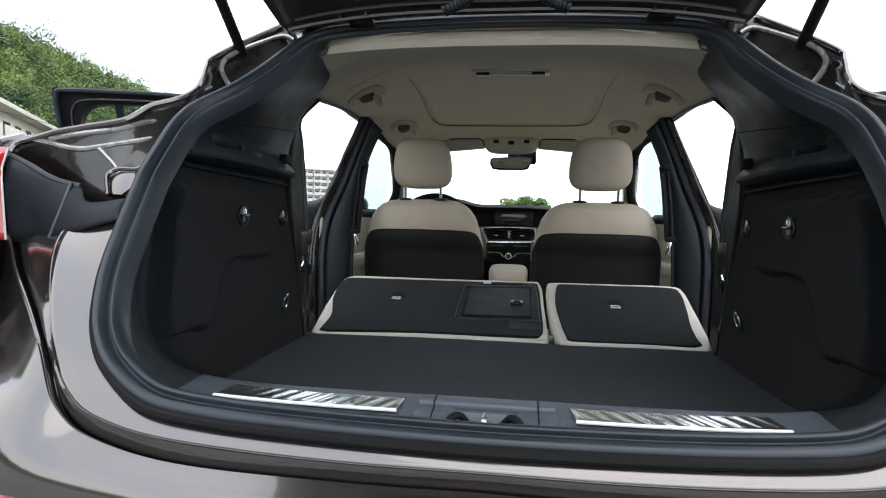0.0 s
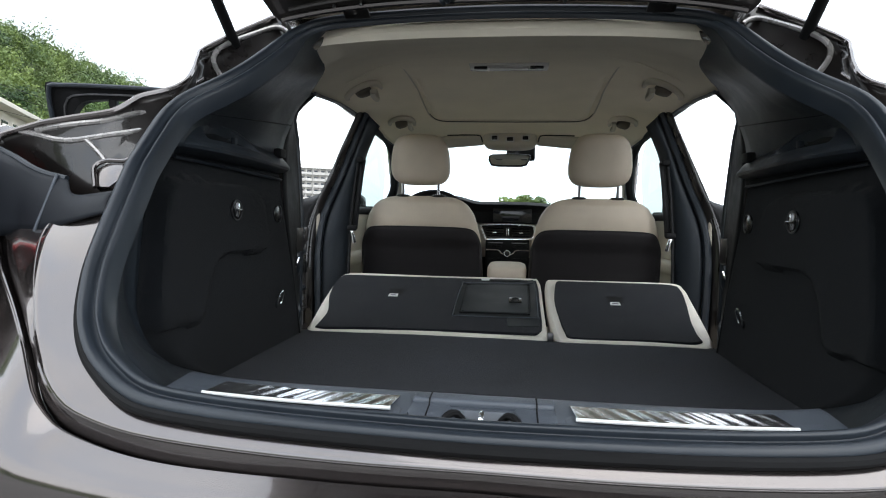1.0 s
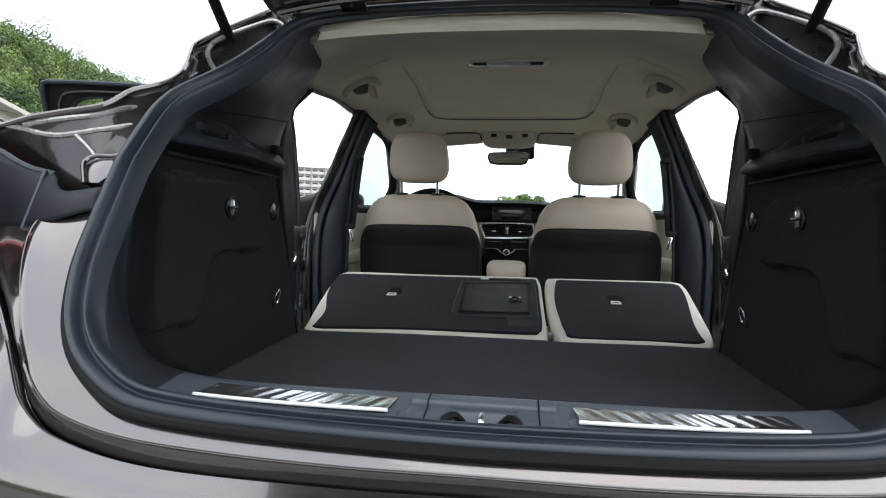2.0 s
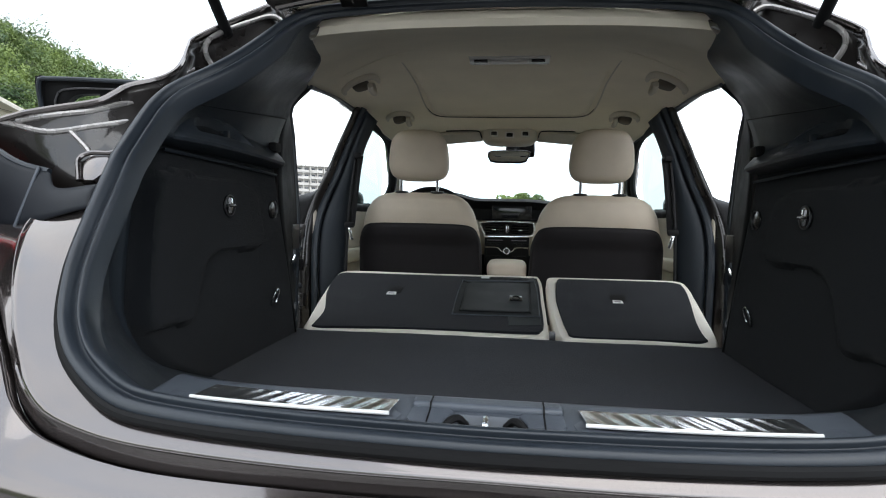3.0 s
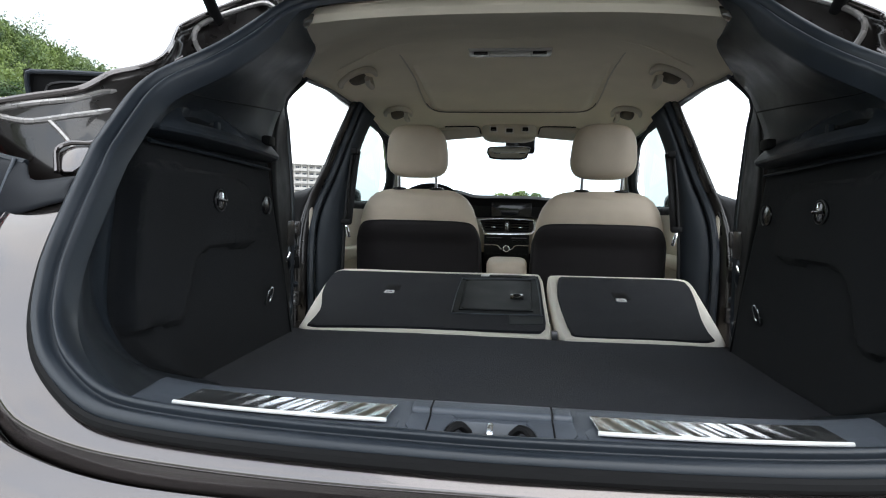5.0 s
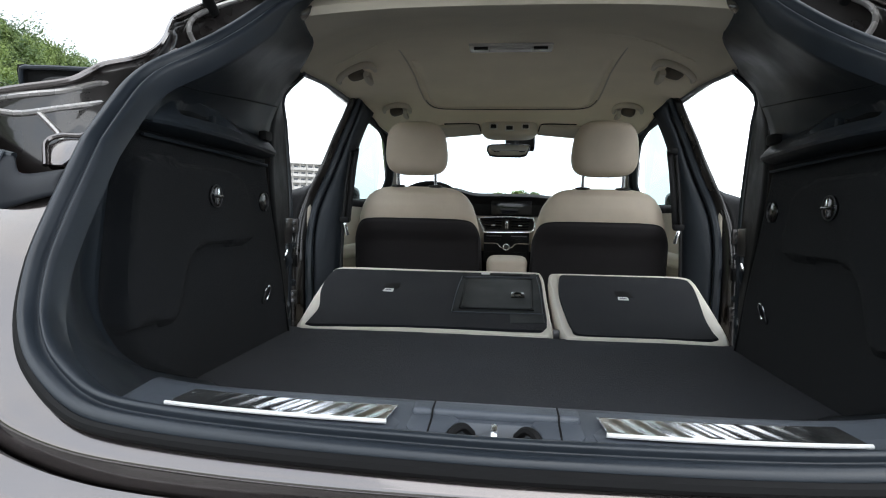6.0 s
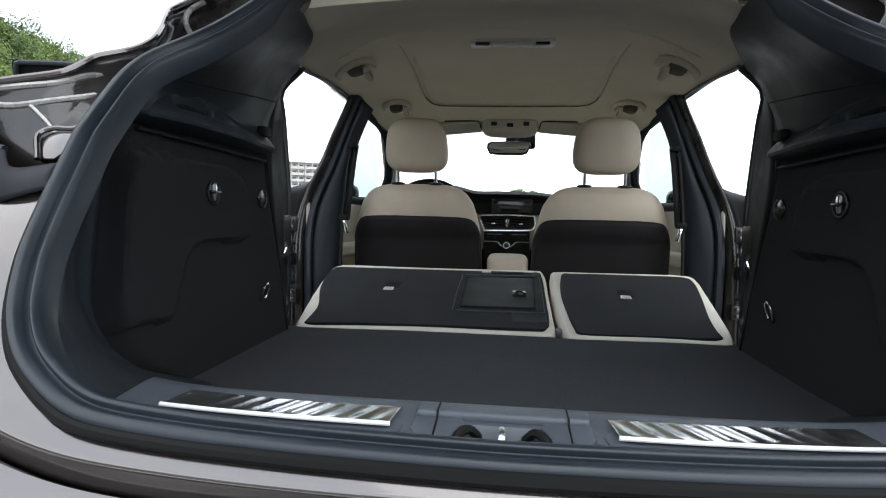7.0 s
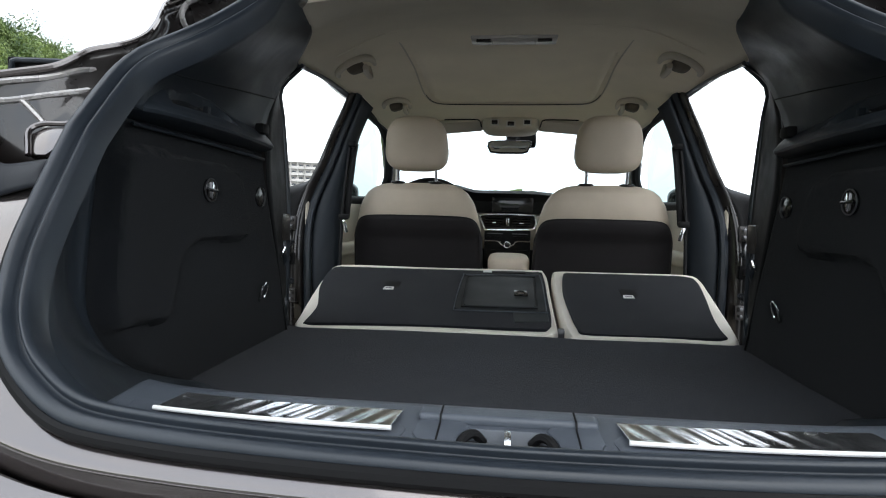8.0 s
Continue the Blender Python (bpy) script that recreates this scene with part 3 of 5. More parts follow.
def drain_panel(s):
    """Painted drain channel between the opening's seal and the outer edge of the rear side."""
    c = spline(CREST, 46)
    low2 = spline([(0.762, 1.032), (0.717, 1.016), (0.673, 0.996), (0.629, 0.986), (0.610, 0.960), (0.570, 0.966)], 16)
    rows = []
    inner = []
    L = len(c)
    for i, (x, z) in enumerate(c):
        t = i / (L - 1)
        if t < 0.52:
            j = t / 0.52 * (len(low2) - 1)
            a = low2[min(int(j), len(low2) - 2)]
            b = low2[min(int(j) + 1, len(low2) - 1)]
            q = a + (b - a) * (j - int(j))
            if q[0] < 0.575:
                q = np.array((0.56, 0.968))
        else:
            u = (t - 0.52) / 0.48
            zi = 0.968 + (1.33 - 0.968) * u
            q = np.array((seal_side(zi) + 0.008, zi))
        inner.append(q)
    inner = np.array(inner)
    for _ in range(6):
        inner[1:-1] = (inner[:-2] + 2 * inner[1:-1] + inner[2:]) / 4
    for (x, z), (xi, zi) in zip(c, inner):
        row = []
        for t in np.linspace(0, 1, 12):
            n = -0.006 * min(1, t * 12) - (0.058 - 0.034 * min(1, max(0, (z - 1.15) / 0.06))) * t ** 1.1
            n -= 0.042 * min(1, max(0, (z - 1.17) / 0.05)) * math.sin(math.pi * t) ** 0.8
            n += 0.0010 * noise.noise((x * 9, z * 9, t * 3))
            row.append(rear(x + (xi - x) * t, z + (zi - z) * t, n))
        rows.append(row)
    return np.array(rows)


PANEL = drain_panel(1)


def on_panel(x, z):
    """The point of the drain channel's floor at x and z."""
    Q = PANEL.reshape(-1, 3)
    d = (Q[:, 0] - x) ** 2 + (Q[:, 2] - z) ** 2
    k = np.argsort(d)[:5]
    w = 1 / (d[k] + 1e-6)
    return np.array((x, float((Q[k, 1] * w).sum() / w.sum()), z))


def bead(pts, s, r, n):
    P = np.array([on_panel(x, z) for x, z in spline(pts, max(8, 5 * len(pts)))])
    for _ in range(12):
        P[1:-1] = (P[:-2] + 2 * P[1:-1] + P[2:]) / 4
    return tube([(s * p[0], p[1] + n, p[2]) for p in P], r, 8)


for s in (-1, 1):
    part("drain_channel", flip(grid(PANEL), s), SHADEPAINT, car, solid=0.003)
    part("channel_lip", tube([rear(s * x, z, 0.001) for x, z in spline(CREST[:-1], 70)], 0.0050, 8), PAINT, car)
    # beads coloured pale, as if their rounded tops caught the sky
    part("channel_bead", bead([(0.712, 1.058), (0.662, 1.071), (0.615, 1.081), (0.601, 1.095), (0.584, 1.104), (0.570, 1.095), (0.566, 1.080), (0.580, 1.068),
                               (0.644, 1.049), (0.679, 1.042), (0.708, 1.051), (0.735, 1.056)], s, 0.0050, -0.001), BEADGLINT, car)
    part("channel_bead", bead([(0.647, 1.047), (0.623, 1.023), (0.605, 1.000), (0.598, 0.979)], s, 0.0046, -0.001), BEADGLINT, car)
    part("channel_bead", bead([(0.455, 1.322), (0.477, 1.338), (0.524, 1.300), (0.562, 1.256), (0.562, 1.232), (0.548, 1.205), (0.525, 1.180)], s, 0.0050, -0.001), BEADGLINT, car)
    part("catch_plate", prism([(0.583, 0.972), (0.593, 1.000), (0.582, 1.010), (0.553, 1.011), (0.548, 0.985), (0.560, 0.972)],
                              lambda u, v: rear(s * u, v, -0.004), (0, 0.02, -0.01), 0.004), PAINT, car)
    part("catch_rim", tube([rear(s * u, v, -0.002) for u, v in spline([(0.580, 0.970), (0.594, 1.001), (0.582, 1.012), (0.553, 1.013), (0.546, 1.024)], 20)], 0.0035, 8), PAINT, car)
    # lamp housing trim below the channel, lamp and side bumper
    lp = [(0.760, 1.028), (0.717, 1.011), (0.673, 0.991), (0.629, 0.981), (0.606, 0.956), (0.540, 0.962)]
    bt = [(0.741, 0.892), (0.704, 0.895), (0.664, 0.899), (0.625, 0.908), (0.595, 0.916), (0.538, 0.931)]
    rows = []
    for (a, b), (c, d) in zip(spline(lp, 24), spline(bt, 24)):
        rows.append([rear(s * (a + (c - a) * t), b + (d - b) * t, 0.002 + 0.004 * math.sin(math.pi * t)) for t in np.linspace(0, 1, 8)])
    part("lamp_housing", grid(rows), HOUSING, car, "dark grey plastic lamp cover", solid=0.003)
    part("housing_gap", tube([rear(s * x, z, 0.0) for x, z in spline(lp[:4], 20)], 0.0048, 8), RUBBER, car)
    part("housing_edge", tube([rear(s * x, z, 0.0065) for x, z in spline([(0.641, 0.983), (0.650, 0.938), (0.661, 0.899)], 10)], 0.0022, 8), SILL, car)
    rows = []
    for t in np.linspace(0, 1, 12):
        a = np.array(rear(s * (0.764 - 0.020 * t), 1.034 - 0.142 * t, 0.008))
        rows.append([a + np.array((s * 0.13 * u, 0.16 * u * u - 0.018 * math.sin(math.pi * u), 0.004 * math.sin(3 * u))) for u in np.linspace(0, 1, 10)])
    lamp = part("tail_lamp", grid(rows), REDLENS, car, "glossy red tail lamp", solid=0.004)
    part("lamp_rim", tube([rear(s * (0.764 - 0.020 * t), 1.034 - 0.142 * t, 0.009) for t in np.linspace(0, 1, 10)], 0.0016, 8), LAMPLENS, lamp)
    # painted corner between lamp, flange and bumper
    k0, k1 = (0, 30) if s < 0 else (NB - 1, NB - 31)
    ks = range(k0, k1, 1 if s < 0 else -1)
    part("panel_edge", tube([LI[k] + np.array((0, -0.001, 0.0)) for k in ks], [0.0026 * (1 - i / 30) + 0.0002 for i in range(30)], 6), PAINT, car)

# ---- boot sill ----
sill = thing("sill_trim", (0, 0.05, 0.62), "grey grained plastic trim over the boot sill", "sill trim")
SILLSEC = ((-0.024, 0.676), (-0.020, 0.690), (-0.012, 0.7005), (0.0, 0.7045), (0.012, 0.7052), (0.018, 0.7056), (0.03, 0.7065), (0.070, 0.7095), (0.084, 0.7085), (0.091, 0.702), (0.097, 0.690), (0.099, 0.62))


def sill_bm():
    rows = []
    for x in np.linspace(-0.415, 0.415, 221):
        well = math.exp(-(x / 0.047) ** 10)
        rows.append([(x, y + 0.030 * (x / 0.415) ** 6, z - (0.022 * well if -0.001 <= y < 0.028 else 0)) for y, z in SILLSEC])
    return grid(rows)


part("sill_cover", sill_bm(), SILL, sill, solid=0.003)
for s in (-1, 1):
    # raised shoulder under the steel plates
    poly = [(0.098, -0.008), (0.372, -0.002), (0.390, 0.03), (0.398, 0.070), (0.118, 0.064), (0.094, 0.02)]
    part("plate_bed", prism(poly, lambda u, v: (s * u, v + 0.012 * (u / 0.37) ** 3, 0.7085), (0, 0, -0.012), 0.004), SILL, sill)

for s in (-1, 1):
    pl = thing("sill_plate", (s * 0.225, 0.03, 0.708), "polished steel sill guard with slanted ribs on the boot sill", "sill plate", group="sill plates")
    rows = []
    for u in np.linspace(0, 1, 121):
        row = []
        for v in np.linspace(0, 1, 25):
            x = 0.108 + 0.238 * u - 0.004 * v
            y = 0.004 + 0.052 * v + 0.014 * u ** 2.5
            ph = (u * 10.5 + v * 0.75) % 1.0
            h = 0.0010 * (0.5 - 0.5 * math.cos(2 * math.pi * ph)) ** 1.5
            edge = min(1, min(u, 1 - u) / 0.03, min(v - 0.06, 1 - v) / 0.10 if v > 0.06 else 0)
            row.append((s * x, y, 0.7132 + h * max(0, edge) - 0.0016 * v))
        rows.append(row)
    part("ribbed_plate", grid(rows), STEEL, pl, solid=0.0016, sharp=60)
    # plain white bar along the plate's lower edge, not in its steel
    part("plate_lip", tube([(s * (0.106 + 0.241 * u), 0.0045 + 0.014 * u ** 2.5, 0.7132) for u in np.linspace(0, 1, 20)], 0.0024, 8), LABEL, pl, "plain white lower edge")

lock = thing("boot_latch_cover", (0, 0.04, 0.68), "grey plastic latch housing with striker in the boot sill", "latch")
part("housing_bar", rbox((0, 0.049, 0.7115), (0.172, 0.026, 0.012), 0.005, 3), SILL, lock)
for s in (-1, 1):
    part("housing_cheek", prism([(0.047, -0.010), (0.078, -0.010), (0.088, 0.010), (0.086, 0.044), (0.042, 0.044), (0.036, 0.030), (0.044, 0.010)],
                                lambda u, v: (s * u, v, 0.7085 + 0.08 * v), (0, 0, -0.016), 0.004), SILL, lock)
    part("housing_seam", tube([(s * 0.0640, -0.011, 0.7075), (s * 0.0640, 0.032, 0.7112), (s * 0.0640, 0.0355, 0.7176), (s * 0.0640, 0.060, 0.7178)], 0.0010, 6), BLACK, lock)
    part("rubber_stop", puff((s * 0.032, 0.006, 0.694), (0.010, 0.009, 0.010), 0.7, 0.8, 10), BLACK, lock, "black rubber bump stop")
    part("guide_arm", tube(spline([(s * 0.045, -0.002, 0.698), (s * 0.040, 0.006, 0.707), (s * 0.031, 0.014, 0.709), (s * 0.022, 0.020, 0.699)], 12), 0.0044, 8), BLACK, lock)
part("latch_well", rbox((0, 0.013, 0.6850), (0.088, 0.030, 0.004), 0.0015), BLACK, lock)
part("housing_block", prism([(-0.032, 0.022), (0.032, 0.022), (0.038, 0.040), (-0.038, 0.040)], lambda u, v: (u, v, 0.695 + 0.7 * (v - 0.022)), (0, 0, -0.010), 0.002), PLASTIC, lock)
part("striker", tube(spline([(0, -0.001, 0.684), (0, -0.003, 0.702), (0, 0.003, 0.708), (0, 0.018, 0.709), (0, 0.024, 0.702), (0, 0.024, 0.684)], 24), 0.0040, 8), STEEL, lock)

# ---- boot floor ----
rows = []
for y in np.linspace(0.094, 0.958, 40):
    rows.append([(x, y, 0.597 + 0.0022 * noise.noise((x * 3, y * 4, 1)) + 0.0012 * noise.noise((x * 11, y * 9, 5))) for x in np.linspace(-0.60, 0.60, 50)])
mat_ob = part("boot_mat", grid(rows), MAT, None, solid=0.012)
tagged(mat_ob, "charcoal carpet mat lying on the boot floor", "boot mat")


# ---- boot side trim ----
PAD = [(0.235, 0.742), (0.30, 0.735), (0.37, 0.729), (0.392, 0.775), (0.405, 0.815), (0.435, 0.842), (0.49, 0.853), (0.655, 0.854), (0.652, 0.92),
       (0.63, 0.965), (0.585, 0.988), (0.42, 0.995), (0.30, 0.995), (0.262, 0.965), (0.245, 0.88)]
PAD_L = spline(PAD, 90, closed=True)


def pad_height(y, z):
    """How far the moulded pad stands out of the side wall."""
    d = PAD_L - np.array((y, z))
    dist = math.sqrt(float((d * d).sum(1).min()))
    a, b = PAD_L, np.roll(PAD_L, -1, 0)
    cross = ((a[:, 1] > z) != (b[:, 1] > z)) & (y < (b[:, 0] - a[:, 0]) * (z - a[:, 1]) / (b[:, 1] - a[:, 1] + 1e-12) + a[:, 0])
    sd = dist if cross.sum() % 2 else -dist
    t = min(1, max(0, (sd + 0.006) / 0.016))
    return 0.017 * t * t * (3 - 2 * t)


# rear edge of the carpeted wall, from its top down to the floor
EDGE = spline([(0.262, 1.045), (0.235, 0.95), (0.218, 0.85), (0.212, 0.775), (0.235, 0.725), (0.291, 0.672), (0.389, 0.618), (0.43, 0.600)], 30)


def side_wall(s):
    rows = []
    for k in np.linspace(0, 1, 56):
        z = 1.045 - (1.045 - 0.600) * k
        y0 = float(np.interp(-z, -EDGE[:, 1], EDGE[:, 0]))
        y1 = np.interp(z, (0.6, 0.8, 0.95, 1.045), (0.915, 0.835, 0.775, 0.745))
        row = []
        for t in np.linspace(0, 1, 84):
            y = y0 + (y1 - y0) * t
            x = 0.563 + 0.02 * max(0, (y - 0.8)) - pad_height(y, z)
            x += 0.012 * math.exp(-((t) / 0.03) ** 2)
            row.append((s * x, y, z))
        rows.append(row)
    return grid(rows)


def corner_trim(s):
    """Plastic between the weather strip and the carpeted wall, in the lower rear corner."""
    rows = []
    inner = ring(-0.030, -0.012)
    half = [p for p, q in zip(inner, LP) if q[0] > 0.30 and q[2] < 1.075]
    half.sort(key=lambda p: (-p[2], p[0]) if p[2] > 0.73 else (-0.73 + (p[0] - 0.6) * -0.001, -p[0]))
    half = np.array(half)
    d = np.argsort(np.arctan2(half[:, 0] - 0.30, half[:, 2] - 0.95))
    half = half[d]
    A = spline(half, 44)
    B3 = np.array([(0.572, y, z) for y, z in EDGE[:-3]] + [(0.50, 0.40, 0.612), (0.43, 0.30, 0.60), (0.36, 0.16, 0.60)])
    B = spline(B3, 44)
    for t in np.linspace(0, 1, 10):
        e = t ** 0.8
        rows.append([(s * p[0], p[1], p[2]) for p in A * (1 - e) + B * e + np.array((0.020, 0, -0.004)) * math.sin(math.pi * t)])
    return grid(rows)


def ledge_top(y, t, sink=True):
    """The sloping top of the shelf support: t from its lip (0) out to the side (1), with an arched pocket sunk into it."""
    w = np.interp(y, (0.246, 0.29, 0.36, 0.47, 0.60, 0.742), (0.534, 0.515, 0.505, 0.503, 0.514, 0.532))
    zt = np.interp(y, (0.246, 0.29, 0.34, 0.43, 0.52, 0.60, 0.742), (1.068, 1.088, 1.106, 1.114, 1.106, 1.090, 1.080))
    x, z = w + 0.004 + (0.552 - w) * t, 1.058 + (zt - 1.058) * t ** 0.8
    k = pocket_in(y, t) if sink else 0.0
    return x + 0.013 * k, z - 0.014 * k


def pocket_in(y, t):
    """1 inside the arched pocket, 0 outside, with a short slope between."""
    u = (y - 0.440) / 0.105
    r = max(abs(u) ** 2.4 + (max(0, t - 0.12) / 0.72) ** 2.2, (0.16 - t) / 0.04)
    return float(np.clip((1.0 - r) / 0.16, 0, 1))


def ledge(s):
    """Shelf support moulded on the side: a sloping top with a sharp lip that overhangs the wall."""
    rows = []
    for y in np.linspace(0.246, 0.742, 90):
        w = ledge_top(y, 0, False)[0] - 0.004
        row = [(0.580, y, 1.040), (0.552, y, 1.040), (w + 0.007, y, 1.0445), (w + 0.001, y, 1.047), (w - 0.001, y, 1.051), (w + 0.001, y, 1.056)]
        row += [(ledge_top(y, t)[0], y, ledge_top(y, t)[1]) for t in np.linspace(0, 1, 26)]
        rows.append([(s * a, b, c) for a, b, c in row])
    return grid(rows)


def pocket_shade(s):
    """Black sheet laid in the shelf support's pocket to stand for its shade."""
    bm = grid([[(s * (ledge_top(y, t)[0] - 0.0012), y, ledge_top(y, t)[1] + 0.0012) for t in np.linspace(0.14, 0.86, 24)] for y in np.linspace(0.345, 0.535, 40)])
    ys, ts = np.linspace(0.345, 0.535, 40), np.linspace(0.14, 0.86, 24)
    bm.faces.ensure_lookup_table()
    gone = [f for n, f in enumerate(bm.faces) if pocket_in((ys[n // 23] + ys[n // 23 + 1]) / 2, (ts[n % 23] + ts[n % 23 + 1]) / 2) < 0.75]
    bmesh.ops.delete(bm, geom=gone, context="FACES")
    return bm


def pillar_trim(s):
    """Rear pillar trim from the weather strip forward to the door opening, up to the roof lining."""
    inner = ring(-0.0020 - 0.0300 * (0.76 + 0.24 * np.clip((1.30 - LP[:, 2]) / 0.06, 0, 1)), 0.022 * np.clip((LP[:, 2] - 1.26) / 0.05, 0, 1) - 0.027)
    pts = np.array([p for p, q in zip(inner, LP) if q[0] > 0.36 and 1.06 < q[2] < 1.333])
    pts = pts[np.argsort(pts[:, 2])]
    A = spline(pts, 34)
    B = spline([(0.556, 0.742, 1.055), (0.560, 0.775, 1.12), (0.562, 0.83, 1.18), (0.560, 0.870, 1.225), (0.546, 0.912, 1.264), (0.522, 0.870, 1.274),
                (0.470, 0.77, 1.272), (0.410, 0.648, 1.275), (0.408, 0.590, 1.280), (0.406, 0.552, 1.290)], 34)
    rows = []
    for t in np.linspace(0, 1, 16):
        rows.append([(s * (p[0] + 0.027 * math.exp(-((p[1] - 0.45) / 0.16) ** 4) * float(np.clip((1.150 - p[2]) / 0.055, 0, 1))), p[1], p[2]) for p in A * (1 - t) + B * t + np.outer(np.linspace(1, 0.25, 34), (0.006, 0, 0.0)) * math.sin(math.pi * t)])
    return rows


for s in (-1, 1):
    tr = thing("boot_side_trim", (s * 0.57, 0.5, 0.6), "black carpeted boot side panel with moulded pad and plastic ledge", "side trim", group="boot side trims")
    part("carpet_panel", side_wall(s), CARPET, tr, solid=0.004)
    part("corner_cover", corner_trim(s), PLASTIC, tr, "dark plastic corner cover", solid=0.003)
    part("shelf_ledge", ledge(s), PLASTIC, tr, "dark grained plastic shelf support", solid=0.003)
    part("panel_edge", tube([(s * 0.551, 0.285, 1.031), (s * 0.549, 0.5, 1.028), (s * 0.549, 0.735, 1.022)], 0.003, 6), PLASTIC, tr)
    pc = pillar_trim(s)
    part("pillar_cover", grid(pc), PLASTIC, tr, "dark grained plastic pillar cover", solid=0.003)
    part("pillar_seam", tube([np.array(r[7]) + np.array((-s * 0.002, 0, 0)) for r in pc[1:]], 0.0014, 6), BLACK, tr)
    part("shelf_hook", rbox((s * 0.540, 0.705, 1.085), (0.02, 0.035, 0.022), 0.006), BLACK, tr)
    part("pocket_shade_sheet", pocket_shade(s), GLOSSBLACK, tr, "black sheet for the shade in the ledge pocket", solid=0.001)
    part("pocket_tab", rbox((s * 0.538, 0.470, 1.078), (0.010, 0.010, 0.022), 0.002), PLASTIC, tr)
    kn = part("luggage_hook", disc((s * 0.544, 0.487, 0.943), (s, 0, 0), 0.021, 0.010, 28, 0.003), GLOSSBLACK, tr, "round gloss black luggage hook")
    part("hook_bar", rbox((s * 0.538, 0.487, 0.943), (0.006, 0.005, 0.030), 0.0015), CHROME, kn)
    part("hook_bar", rbox((s * 0.5385, 0.487, 0.943), (0.009, 0.036, 0.006), 0.002), GLOSSBLACK, kn)
    part("hook_rim", tube([(s * 0.539, 0.487 + 0.0205 * math.cos(a), 0.943 + 0.0205 * math.sin(a)) for a in np.linspace(0, 2 * np.pi, 24, endpoint=False)], 0.0013, 6, closed=True), DARKSTEEL, kn)
    lt = part("luggage_lamp", disc((s * 0.561, 0.738, 0.938), (s, 0, 0), 0.022, 0.006, 24, 0.002), GLOSSBLACK, tr)
    part("lamp_rim", tube([(s * 0.557, 0.738 + 0.021 * math.cos(a), 0.938 + 0.021 * math.sin(a)) for a in np.linspace(-1.2, 1.2, 16)], 0.002, 6), DARKSTEEL, lt)
    ey = part("lashing_ring", tube([(s * (0.552 - 0.006 * math.sin(a)), 0.742 + 0.013 * math.cos(a), 0.722 + 0.021 * math.sin(a)) for a in np.linspace(-0.7, 3.9, 26)], 0.0022, 8), STEEL, tr, "chrome lashing ring")
    part("ring_seat", disc((s * 0.561, 0.742, 0.708), (s, 0, 0), 0.010, 0.006, 20, 0.002), BLACK, ey)
